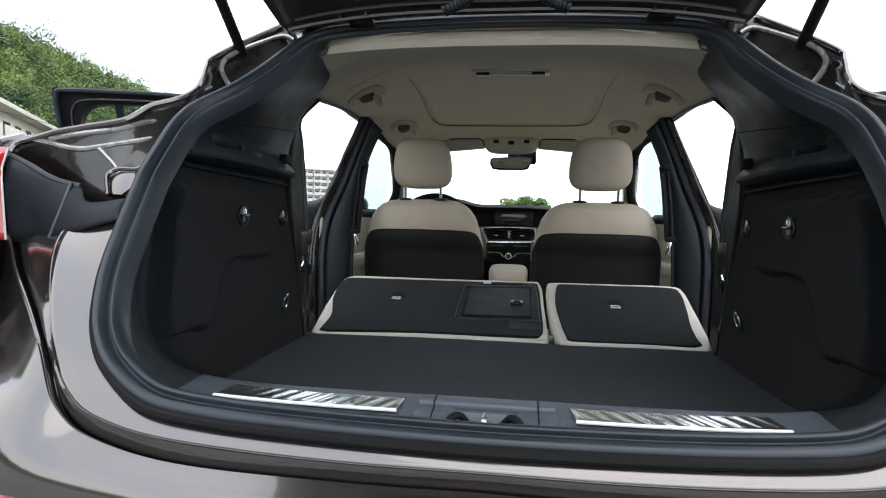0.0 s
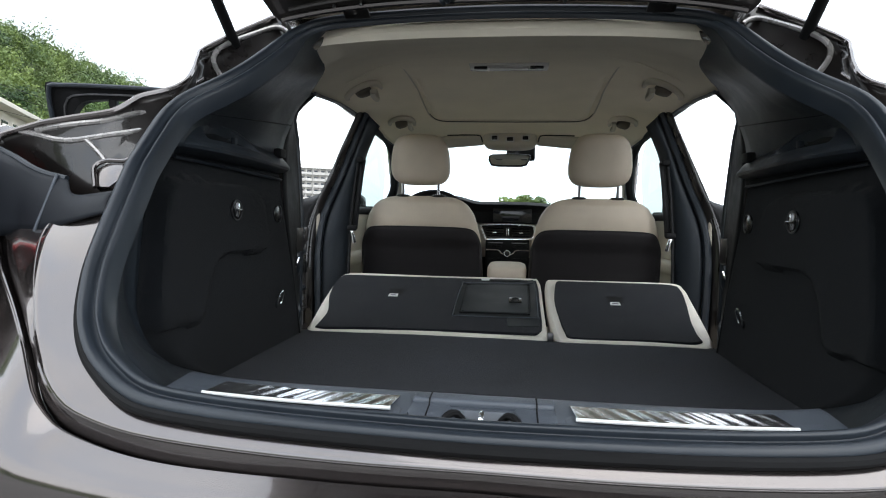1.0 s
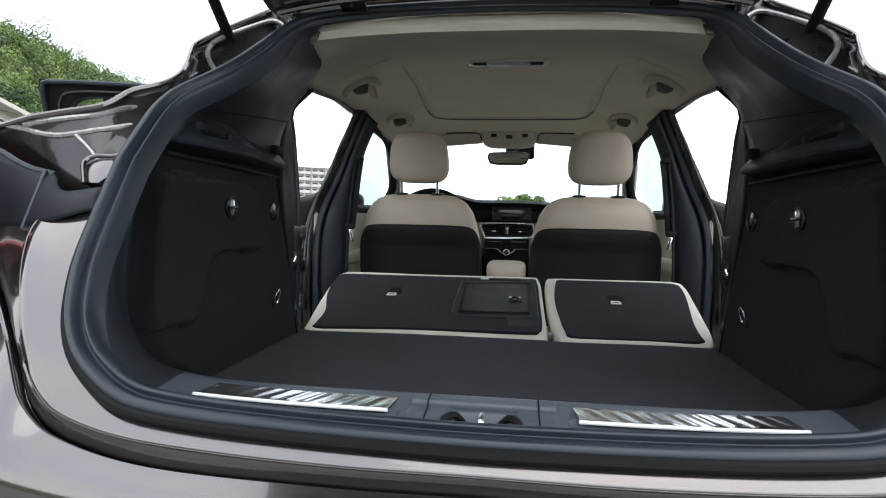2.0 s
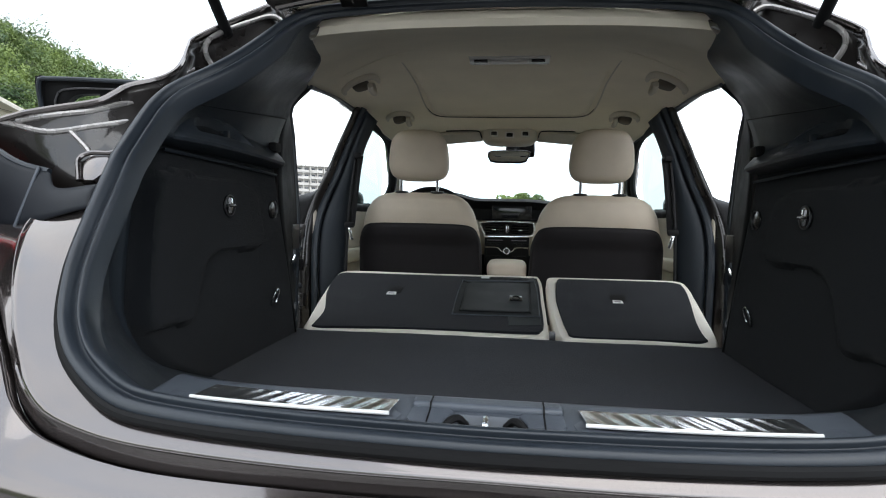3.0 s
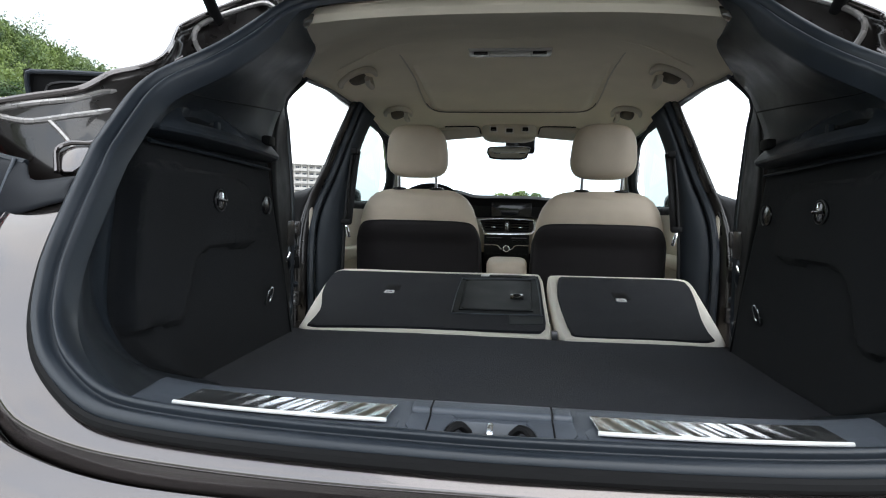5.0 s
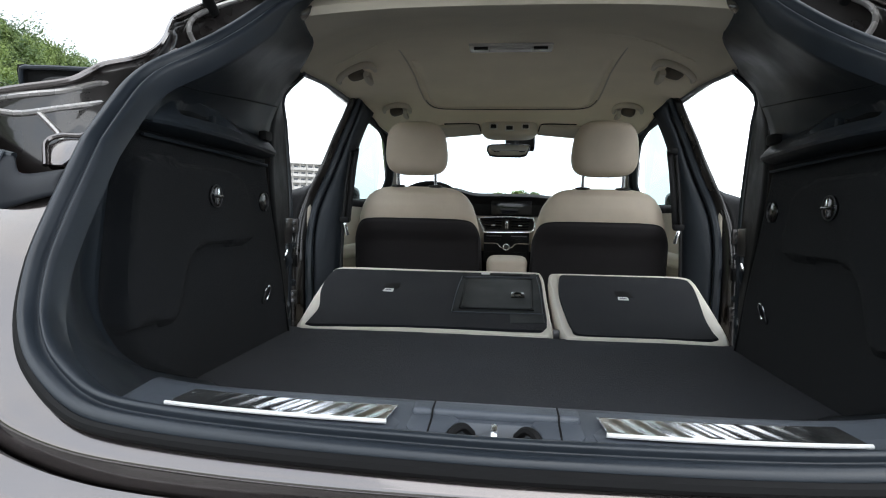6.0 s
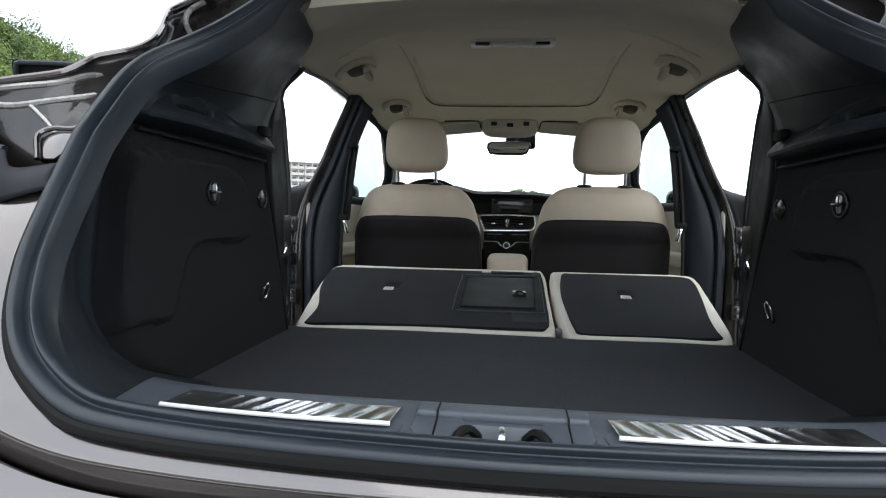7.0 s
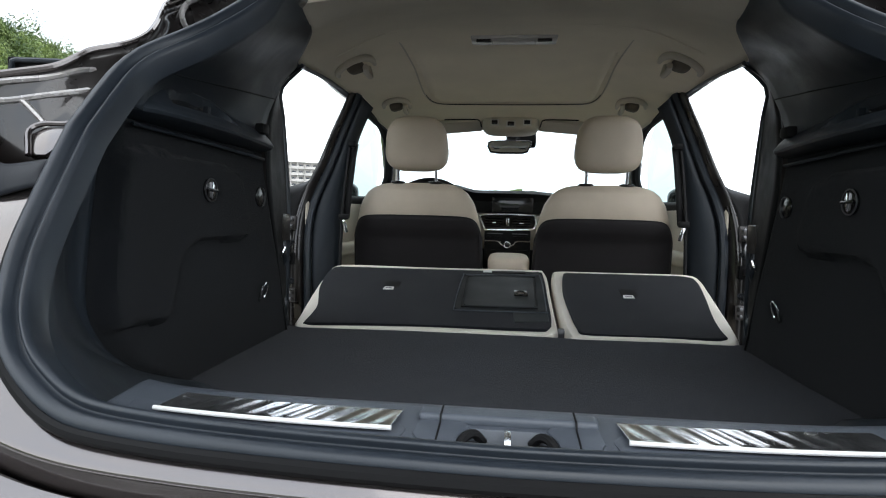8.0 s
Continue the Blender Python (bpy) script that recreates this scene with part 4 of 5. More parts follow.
# ---- door jambs and pillars ----
for s in (-1, 1):
    # rear pillar towards the door opening
    A = spline([(0.560, 0.90, 0.60), (0.565, 0.84, 0.80), (0.562, 0.78, 0.98), (0.563, 0.79, 1.12), (0.565, 0.85, 1.20), (0.560, 0.885, 1.235), (0.532, 0.915, 1.270)], 30)
    B = spline([(0.612, 1.02, 0.55), (0.606, 1.01, 0.78), (0.600, 1.0, 0.92), (0.608, 1.0, 1.05), (0.617, 1.0, 1.16), (0.622, 1.0, 1.235), (0.562, 1.0, 1.296)], 30)
    part("jamb_trim", grid([[(s * p[0], p[1], p[2]) for p in A * (1 - t) + B * t] for t in np.linspace(0, 1, 6)]), BLACK, car, solid=0.004)
    C = spline([(0.84, 0.99, 0.45), (0.84, 0.98, 0.80), (0.82, 0.92, 0.95), (0.74, 0.86, 1.08), (0.68, 0.84, 1.20), (0.64, 0.86, 1.30), (0.60, 0.90, 1.345)], 30)
    B2 = B + np.array((0.012, 0.004, 0))
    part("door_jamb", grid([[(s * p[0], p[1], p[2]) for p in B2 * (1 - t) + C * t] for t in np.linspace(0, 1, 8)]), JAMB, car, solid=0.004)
    part("jamb_seal", tube([(s * p[0], p[1], p[2]) for p in B], 0.010, 8), RUBBER, car)
    part("wiring", tube(spline([(s * 0.60, 0.96, 0.86), (s * 0.585, 0.95, 0.79), (s * 0.60, 0.97, 0.755), (s * 0.61, 0.98, 0.70), (s * 0.59, 0.97, 0.655), (s * 0.60, 0.985, 0.62)], 40), 0.007, 8), RUBBER, car)
    part("wiring", tube(spline([(s * 0.62, 1.02, 0.90), (s * 0.625, 1.03, 0.80), (s * 0.605, 1.01, 0.74), (s * 0.615, 1.02, 0.66)], 30), 0.004, 8), BLACK, car)
    part("seat_catch", join(rbox((s * 0.592, 0.955, 0.865), (0.02, 0.05, 0.07), 0.005), disc((s * 0.585, 0.93, 0.80), (0, 1, 0.2), 0.008, 0.02, 12, 0.002)), JAMB, car)
    part("catch_loop", tube(spline([(s * 0.575, 0.925, 0.815), (s * 0.582, 0.92, 0.795), (s * 0.598, 0.93, 0.79), (s * 0.602, 0.95, 0.81)], 14), 0.0042, 8), CHROME, car)
    for k, z in enumerate((0.91, 0.84, 0.70, 0.64)):
        part("bolt", disc((s * (0.625 + 0.01 * (k % 2)), 1.0, z), (-s * 0.5, -1, 0), 0.008, 0.014, 6, 0.001), DARKSTEEL, car)

    # middle pillar: paint outside, darkened in colour for shade, weather strip, dark trim inside
    E0 = spline([(0.600, 1.60, 1.352), (0.628, 1.59, 1.28), (0.657, 1.58, 1.21), (0.686, 1.58, 1.14), (0.716, 1.57, 1.065), (0.760, 1.56, 0.97), (0.782, 1.54, 0.88), (0.790, 1.52, 0.74), (0.790, 1.51, 0.45)], 40)
    off = np.linspace(0.020, 0.044, 40)
    E1 = E0 + np.stack([-off, 0 * off + 0.03, 0 * off], 1)
    E2 = E1 + np.stack([-np.linspace(0.010, 0.030, 40), 0 * off + 0.02, 0 * off], 1)
    E3 = spline([(0.524, 1.66, 1.306), (0.552, 1.66, 1.25), (0.576, 1.66, 1.19), (0.596, 1.66, 1.12), (0.612, 1.66, 1.04), (0.630, 1.66, 0.92), (0.640, 1.66, 0.74), (0.642, 1.66, 0.45)], 40)
    wide = np.clip((1.03 - E0[:, 2]) / 0.05, 0, 1)
    Eo = E0 + np.stack([0.02 + 0.11 * wide, 0.10 - 0.07 * wide, 0 * wide], 1)

    def strip(a, b, bulge=0.0):
        return grid([[(s * p[0], p[1], p[2]) for p in a * (1 - t) + b * t + np.array((0, -bulge, 0)) * math.sin(math.pi * t)] for t in np.linspace(0, 1, 7)])
    part("middle_pillar", strip(Eo, E0), BLACK, car, solid=0.003)
    part("middle_pillar", strip(E0, E1, 0.010), SHADEPAINT, car, solid=0.003)
    part("pillar_seal", tube([(s * p[0], p[1] - 0.004, p[2]) for p in (E1 + E2) / 2], 0.015, 8), RUBBER, car)
    part("pillar_trim", strip(E2, E3, 0.022), PLASTIC, car, "dark plastic pillar trim", solid=0.003)
    part("pillar_trim", strip(E3, E3 + np.array((0.05, 0.06, 0.0)), 0.0), PLASTIC, car, solid=0.003)

    # door hinges, check strap and corrugated wiring boot on the pillar's rear face
    for z, h in ((0.865, 0.05), (0.60, 0.05)):
        part("hinge_leaf", join(rbox((s * (0.815 - 0.026), 1.505, z), (0.050, 0.012, h), 0.003), tube([(s * (0.842 - 0.026), 1.49, z - h * 0.6), (s * (0.842 - 0.026), 1.49, z + h * 0.6)], 0.009, 10)), JAMB, car)
        for d in (-0.012, 0.012):
            part("hinge_bolt", disc((s * (0.806 - 0.026), 1.494, z + d), (0, -1, 0), 0.007, 0.010, 6, 0.001), DARKSTEEL, car)
    part("check_strap", rbox((s * (0.812 - 0.026), 1.47, 0.735), (0.012, 0.10, 0.018), 0.003), DARKSTEEL, car)
    part("strap_housing", rbox((s * (0.812 - 0.026), 1.50, 0.735), (0.036, 0.020, 0.046), 0.005), BLACK, car)
    boot = spline([(s * (0.800 - 0.026), 1.49, 0.800), (s * 0.792, 1.46, 0.775), (s * (0.806 - 0.026), 1.44, 0.735), (s * (0.822 - 0.026), 1.44, 0.690), (s * (0.810 - 0.026), 1.46, 0.660), (s * (0.800 - 0.026), 1.49, 0.655)], 60)
    part("wiring_boot", tube(boot, [0.0105 + 0.0022 * (i % 3 == 0) for i in range(60)], 10), RUBBER, car, "corrugated black rubber wiring boot")
    part("wiring", tube(spline([(s * 0.790, 1.49, 0.84), (s * (0.800 - 0.026), 1.47, 0.81), (s * 0.786, 1.47, 0.77), (s * 0.795, 1.48, 0.72), (s * 0.785, 1.49, 0.63)], 30), 0.005, 8), DARKSTEEL, car)

    belt = thing("seat_belt", (s * 0.63, 1.64, 0.45), "black seat belt hanging from the door pillar", "seat belt", group="seat belts")
    part("strap", grid([[(s * x, 1.625 + d, z) for d in (-0.006, 0.006)] for x, z in ((0.602, 1.15), (0.618, 1.02), (0.629, 0.90), (0.636, 0.72), (0.638, 0.45))]), WEBBING, belt, solid=0.008)
    part("belt_guide", rbox((s * 0.592, 1.63, 1.165), (0.028, 0.04, 0.022), 0.006), BLACK, belt)
    part("strap", grid([[(s * (x + d), 1.63, z) for d in (-0.012, 0.012)] for x, z in ((0.582, 1.165), (0.592, 1.10), (0.603, 1.00), (0.614, 0.885))]), WEBBING, belt, solid=0.002)
    tg = part("belt_tongue", rbox((s * 0.616, 1.60, 0.890), (0.038, 0.02, 0.022), 0.006), BLACK, belt)
    part("tongue_blade", rbox((s * 0.610, 1.60, 0.855), (0.012, 0.004, 0.05), 0.002, m=pose(0, 0, 0, 0, s * 15, 0)), CHROME, tg)

# ---- folded rear seat backs ----
BO = np.array((0.0, 0.962, 0.610))
BD = np.array((0.0, 0.9701, 0.2425))
BN = np.array((0.0, -0.2425, 0.9701))


def on_bench(h):
    return lambda u, v: BO + np.array((u, 0, 0)) + BD * v + BN * h


def cushion(poly, h, thick):
    """Leather body of a folded back with a rounded rim."""
    P = spline(poly, 90, closed=True)
    c = P.mean(0)
    rows = []
    for inset, dh in ((0.5, h - 0.004), (0.035, h - 0.004), (0.018, h), (0.008, h - 0.001), (0.0, h - 0.009), (-0.002, h - 0.03), (0.004, h - thick * 0.7), (0.03, h - thick), (0.5, h - thick)):
        row = []
        for p in P:
            d = p - c
            L = np.linalg.norm(d)
            q = c + d * ((L - inset) / L if inset < 0.4 else 0.02)
            row.append(on_bench(dh)(*q))
        rows.append(row)
    return grid(rows, close_v=True, cap=True)


def seat_back(name, outer, inner, label):
    b = thing(name, (float(np.mean([p[0] for p in outer])), 1.2, 0.5), label, "rear seat", group="folded rear seats")
    part("leather_cover", cushion(outer, 0.0, 0.11), PIPING, b, "cream leather edge")
    part("back_board", prism([tuple(p) for p in spline(inner, 70, closed=True)], on_bench(0.0035), tuple(-BN * 0.012), 0.002, 1), SEATCLOTH, b, "black cloth-covered back", sharp=12)
    return b


LO_ = [(-0.560, -0.014), (-0.570, 0.064), (-0.587, 0.224), (-0.598, 0.386), (-0.594, 0.462), (-0.555, 0.484), (-0.40, 0.487), (-0.238, 0.487), (0.09, 0.491), (0.122, 0.476),
       (0.130, 0.42), (0.131, 0.278), (0.134, 0.061), (0.134, 0.008), (0.118, -0.008), (0.0, -0.010), (-0.30, -0.016), (-0.53, -0.028)]
LI_ = [(-0.538, 0.000), (-0.536, 0.04), (-0.538, 0.119), (-0.575, 0.25), (-0.591, 0.375), (-0.583, 0.445), (-0.55, 0.450), (-0.235, 0.453), (0.085, 0.457), (0.112, 0.444),
       (0.119, 0.38), (0.120, 0.229), (0.121, 0.079), (0.112, 0.028), (0.08, 0.018), (-0.176, 0.014), (-0.40, 0.006), (-0.515, -0.004)]
RO_ = [(0.148, 0.462), (0.170, 0.487), (0.29, 0.492), (0.414, 0.495), (0.588, 0.491), (0.614, 0.444), (0.610, 0.355), (0.597, 0.193), (0.586, 0.074), (0.572, 0.0), (0.544, -0.020),
       (0.40, -0.014), (0.19, -0.015), (0.160, 0.004), (0.150, 0.10), (0.146, 0.20), (0.144, 0.329)]
RI_ = [(0.184, 0.450), (0.21, 0.460), (0.40, 0.464), (0.568, 0.462), (0.594, 0.42), (0.582, 0.303), (0.556, 0.147), (0.548, 0.06), (0.540, 0.012), (0.40, 0.006), (0.205, 0.004), (0.186, 0.036),
       (0.175, 0.125), (0.168, 0.282)]
bl = seat_back("folded_rear_seat", LO_, LI_, "wide folded rear seat back with cream edge and load hatch")
br = seat_back("folded_rear_seat", RO_, RI_, "narrow folded rear seat back with cream leather edge")
part("hatch_surround", prism([(-0.140, 0.385), (-0.120, 0.398), (0.082, 0.410), (0.087, 0.452), (0.104, 0.458), (0.113, 0.42), (0.114, 0.062), (0.022, 0.052), (0.018, 0.112), (-0.128, 0.110),
                              (-0.148, 0.135)], on_bench(0.0055), tuple(-BN * 0.01), 0.002, 1), HATCHGREY, bl, "black plastic hatch surround", sharp=12)
ht = part("load_hatch", prism([(-0.122, 0.374), (-0.110, 0.380), (0.080, 0.392), (0.086, 0.386), (0.082, 0.156), (0.076, 0.149), (-0.112, 0.144), (-0.120, 0.152)], on_bench(0.0085), tuple(-BN * 0.01), 0.002), HATCHGREY, bl, "grey plastic load hatch", sharp=12)
part("hatch_groove", tube([on_bench(0.0065)(u, v) for u, v in [(-0.126, 0.380), (0.090, 0.398), (0.086, 0.143), (-0.126, 0.138)]], 0.0022, 6, closed=True), BLACK, ht)
part("surround_edge", tube([on_bench(0.0065)(u, v) for u, v in spline([(-0.140, 0.388), (-0.120, 0.400), (0.080, 0.412), (0.106, 0.40), (0.110, 0.14), (0.094, 0.120), (-0.128, 0.114), (-0.146, 0.135)], 60, closed=True)], 0.0016, 6, closed=True), SILL, bl)
part("hatch_latch", join(rbox(on_bench(0.009)(0.042, 0.247), (0.040, 0.040, 0.004), 0.0015, m=pose(0, 0, 0, 14)), tube([on_bench(0.012)(0.042 + 0.012 * math.cos(a), 0.247 + 0.016 * math.sin(a)) for a in np.linspace(0, 2 * np.pi, 16, endpoint=False)], 0.0018, 6, closed=True)), GLOSSBLACK, ht)
part("top_tether_cover", prism([(-0.046, 0.432), (0.06, 0.436), (0.06, 0.452), (-0.046, 0.449)], on_bench(0.006), tuple(-BN * 0.006), 0.001), BLACK, bl)
part("tether_label", prism([(-0.078, 0.436), (-0.050, 0.437), (-0.050, 0.452), (-0.078, 0.451)], on_bench(0.0062), tuple(-BN * 0.004), 0.0), LABEL, bl, "small white tether label")
for b, u in ((bl, -0.360), (br, 0.356)):
    part("tether_slot", prism([(u - 0.018, 0.274), (u + 0.028, 0.274), (u + 0.028, 0.324), (u - 0.018, 0.324)], on_bench(0.0045), tuple(-BN * 0.004), 0.001), BLACK, b)
    part("tether_label", prism([(u - 0.016, 0.252), (u + 0.016, 0.252), (u + 0.014, 0.274), (u - 0.014, 0.274)], on_bench(0.0055), tuple(-BN * 0.004), 0.0), LABEL, b, "small white tether label")
    part("label_bar", prism([(u - 0.010, 0.260), (u + 0.010, 0.260), (u + 0.009, 0.264), (u - 0.009, 0.264)], on_bench(0.0062), tuple(-BN * 0.001), 0.0), DARKSTEEL, b)
part("hinge_catch", rbox((0.141, 0.975, 0.610), (0.016, 0.02, 0.024), 0.003), DARKSTEEL, bl)
# seat cushions under the folded backs
cu = thing("rear_seat_cushion", (0, 1.25, 0.35), "beige leather rear seat cushion under the folded backs", "seat cushion")
part("cushion", rbox((0, 1.28, 0.47), (1.16, 0.56, 0.14), 0.05, 3), LEATHER, cu)
part("cushion_base", rbox((0, 1.25, 0.375), (1.10, 0.50, 0.07), 0.01), BLACK, cu)


# ---- roof lining ----
def lining_z(x, y):
    zc = np.interp(y, (0.555, 0.60, 0.70, 0.85, 1.02, 1.10, 1.22, 1.5, 1.7, 1.92, 2.05, 2.3), (1.313, 1.318, 1.340, 1.372, 1.404, 1.418, 1.432, 1.424, 1.402, 1.370, 1.352, 1.318))
    xe = np.interp(y, (0.555, 0.60, 0.66, 0.80, 0.92, 1.0, 1.3, 1.6, 1.9, 2.3), (0.424, 0.430, 0.420, 0.50, 0.540, 0.550, 0.577, 0.606, 0.605, 0.56))
    ze = np.interp(y, (0.555, 0.66, 0.80, 0.92, 1.0, 1.3, 1.6, 1.9, 2.3), (1.294, 1.284, 1.282, 1.278, 1.290, 1.323, 1.348, 1.330, 1.285))
    return zc, xe, ze


lining = thing("roof_lining", (0, 1.4, 1.40), "beige cloth roof lining with grab handles", "roof lining")
rows = []
# rolled rear edge first, then forward
for k, (y, dz) in enumerate(((0.552, 0.026), (0.546, 0.020), (0.544, 0.008), (0.552, -0.003))):
    zc, xe, ze = lining_z(0, 0.555)
    rows.append([((xe + 0.004) * t, y, ze + (zc - ze) * (1 - abs(t) ** 3) + dz) for t in np.linspace(-1, 1, 61)])
for y in np.concatenate([np.linspace(0.575, 1.0, 16), np.linspace(1.02, 2.3, 48)]):
    zc, xe, ze = lining_z(0, y)
    row = []
    for t in np.linspace(-1, 1, 61):
        z = ze + (zc - ze) * (1 - abs(t) ** 4)
        row.append((xe * t, y, z))
    rows.append(row)
part("lining", grid(rows), FABRIC, lining, solid=0.004)


def lz(x, y):
    zc, xe, ze = lining_z(0, y)
    return ze + (zc - ze) * (1 - min(1, abs(x / xe)) ** 4)


# sunroof blind: a panel in a shallow frame with rounded front corners
BL = [(-0.338, 1.20), (-0.338, 1.45), (-0.345, 1.70), (-0.338, 1.83), (-0.305, 1.895), (-0.22, 1.912), (0.0, 1.918), (0.22, 1.912), (0.305, 1.895), (0.338, 1.83), (0.345, 1.70), (0.338, 1.45), (0.338, 1.20)]
c2 = spline(BL, 90)
part("blind_edge", tube([(x, y, lz(x, y) - 0.004 * min(1, max(0, (y - 1.2) / 0.25))) for x, y in c2], 0.0030, 6), BEIGEPLASTIC, lining)
part("blind_seam", tube([(x * 0.985, 1.2 + (y - 1.2) * 0.988, lz(x, y) - 0.0052) for x, y in c2[26:64]], 0.0016, 6), BLACK, lining)
rows = []
for y in np.linspace(1.20, 1.895, 26):
    w = 0.322 if y < 1.8 else 0.322 - 0.05 * ((y - 1.8) / 0.095) ** 2.5
    rows.append([(w * t, y, lz(w * t, y) + 0.004 - 0.0080 * min(1, max(0, (y - 1.2) / 0.25))) for t in np.linspace(-1, 1, 25)])
part("sunroof_blind", grid(rows), FABRIC, lining, solid=0.003)
part("lining_crease", tube(spline([(-0.50, 1.09, lz(0.50, 1.09) - 0.001), (-0.3, 1.03, lz(0.3, 1.03) - 0.001), (0, 1.02, lz(0, 1.02) - 0.001), (0.3, 1.03, lz(0.3, 1.03) - 0.001), (0.50, 1.09, lz(0.50, 1.09) - 0.001)], 30), 0.004, 6, flat=0.5), FABRIC, lining)

for s in (-1, 1):
    for y, x, L in ((1.29, 0.488, 0.066), (1.87, 0.470, 0.060)):
        rim = spline([(x + 0.056, y - L * 0.1), (x + 0.046, y - L * 0.8), (x + 0.020, y - L * 1.25), (x - 0.012, y - L * 1.3), (x - 0.040, y - L * 0.9), (x - 0.050, y - L * 0.2), (x - 0.046, y + L * 0.7)], 36)
        h = part("grab_handle", tube([(s * a, b, lz(a, b) - 0.010) for a, b in rim], [0.005 + 0.0065 * math.sin(math.pi * k / 35) ** 0.6 for k in range(36)], 12), BEIGEPLASTIC, lining, "beige folded grab handle")
        # brown bulge whose dark colour stands for shade inside the handle
        part("handle_hollow_shade", puff((s * (x + 0.004), y - L * 0.1, lz(x, y) - 0.012), (0.027, L * 0.5, 0.018), 0.7, 0.6, 14, pose(0, 0, 0, 0, s * 16, 0)), HOLLOWSHADE, h)
        part("handle_bar", tube(spline([(s * (x - 0.040), y - L * 0.8, lz(x, y - L) - 0.018), (s * (x - 0.034), y - L * 0.2, lz(x, y) - 0.030), (s * (x - 0.034), y + L * 0.6, lz(x, y) - 0.030), (s * (x - 0.02), y + L, lz(x, y + L))], 20), 0.009, 10), BEIGEPLASTIC, h)

dl = thing("reading_lamp", (0, 1.222, 1.43), "clear reading lamp set into the beige roof lining", "lamp")
zl = lz(0, 1.222) - 0.004
part("lamp_frame", rbox((0, 1.222, zl - 0.003), (0.250, 0.075, 0.014), 0.006), LAMPLENS, dl)
part("lamp_lens", rbox((0, 1.222, zl - 0.008), (0.120, 0.046, 0.010), 0.004), LAMPLENS, dl)
for s in (-1, 1):
    part("spot_lens", rbox((s * 0.085, 1.222, zl - 0.009), (0.045, 0.044, 0.010), 0.006), LAMPLENS, dl)
    part("lamp_switch", rbox((s * 0.088, 1.196, zl - 0.014), (0.042, 0.010, 0.008), 0.002), GLOSSBLACK, dl)

oc = thing("overhead_console", (0, 2.2, 1.33), "beige overhead console with map lamps and switches", "console")
part("console_body", puff((0, 2.185, 1.322), (0.128, 0.098, 0.044), 0.55, 0.45, 18), BEIGEPLASTIC, oc)
for x, w, z in ((-0.072, 0.040, 1.322), (0, 0.044, 1.316), (0.072, 0.040, 1.322)):
    part("map_lamp", rbox((x, 2.092, z), (w, 0.014, 0.030), 0.005), LAMPLENS, oc)
    part("console_switch", rbox((x, 2.086, z), (w * 0.66, 0.008, 0.018), 0.003), GLOSSBLACK, oc)
for s in (-1, 1):
    vi = thing("sun_visor", (s * 0.30, 2.22, 1.30), "beige sun visor folded up against the roof lining", "sun visor", group="sun visors")
    part("visor_flap", rbox((s * 0.315, 2.205, 1.314), (0.36, 0.15, 0.016), 0.007, 3, pose(0, 0, 0, -10, s * 5, 0)), BEIGEPLASTIC, vi)
    part("visor_gap", tube(spline([(s * 0.135, 2.20, 1.318), (s * 0.142, 2.135, lz(0.14, 2.12) - 0.006), (s * 0.165, 2.118, lz(0.165, 2.118) - 0.004), (s * 0.24, 2.116, lz(0.24, 2.116) - 0.004), (s * 0.30, 2.116, lz(0.30, 2.116) - 0.004)], 20), 0.0032, 6), BLACK, vi)
    part("visor_rod", tube([(s * 0.13, 2.145, 1.348), (s * 0.48, 2.150, 1.325)], 0.006, 8), BEIGEPLASTIC, vi)

rv = thing("rear_view_mirror", (0, 2.35, 1.24), "black rear-view mirror below the windscreen top", "mirror")
MR = [(-0.108, 1.268), (-0.112, 1.245), (-0.098, 1.218), (-0.06, 1.212), (0.06, 1.212), (0.088, 1.220), (0.100, 1.245), (0.106, 1.270), (0.09, 1.276), (0.0, 1.279), (-0.09, 1.275)]
part("mirror_shell", prism(MR, lambda u, v: (u, 2.345, v), (0, 0.045, 0), 0.008, 3), GLOSSBLACK, rv)
part("mirror_glass", prism([(u * 0.93, 1.2455 + (v - 1.2455) * 0.80) for u, v in MR], lambda u, v: (u, 2.3435 - 0.02 * (1.2455 - v), v), (0, 0.004, 0), 0.0), MIRROR, rv)
part("mirror_stem", tube([(0.02, 2.385, 1.25), (0.04, 2.42, 1.29), (0.05, 2.45, 1.33)], 0.014, 10), BLACK, rv)
part("sensor_box", rbox((0.055, 2.44, 1.295), (0.15, 0.05, 0.085), 0.015, 3, pose(0, 0, 0, -25)), BLACK, rv)
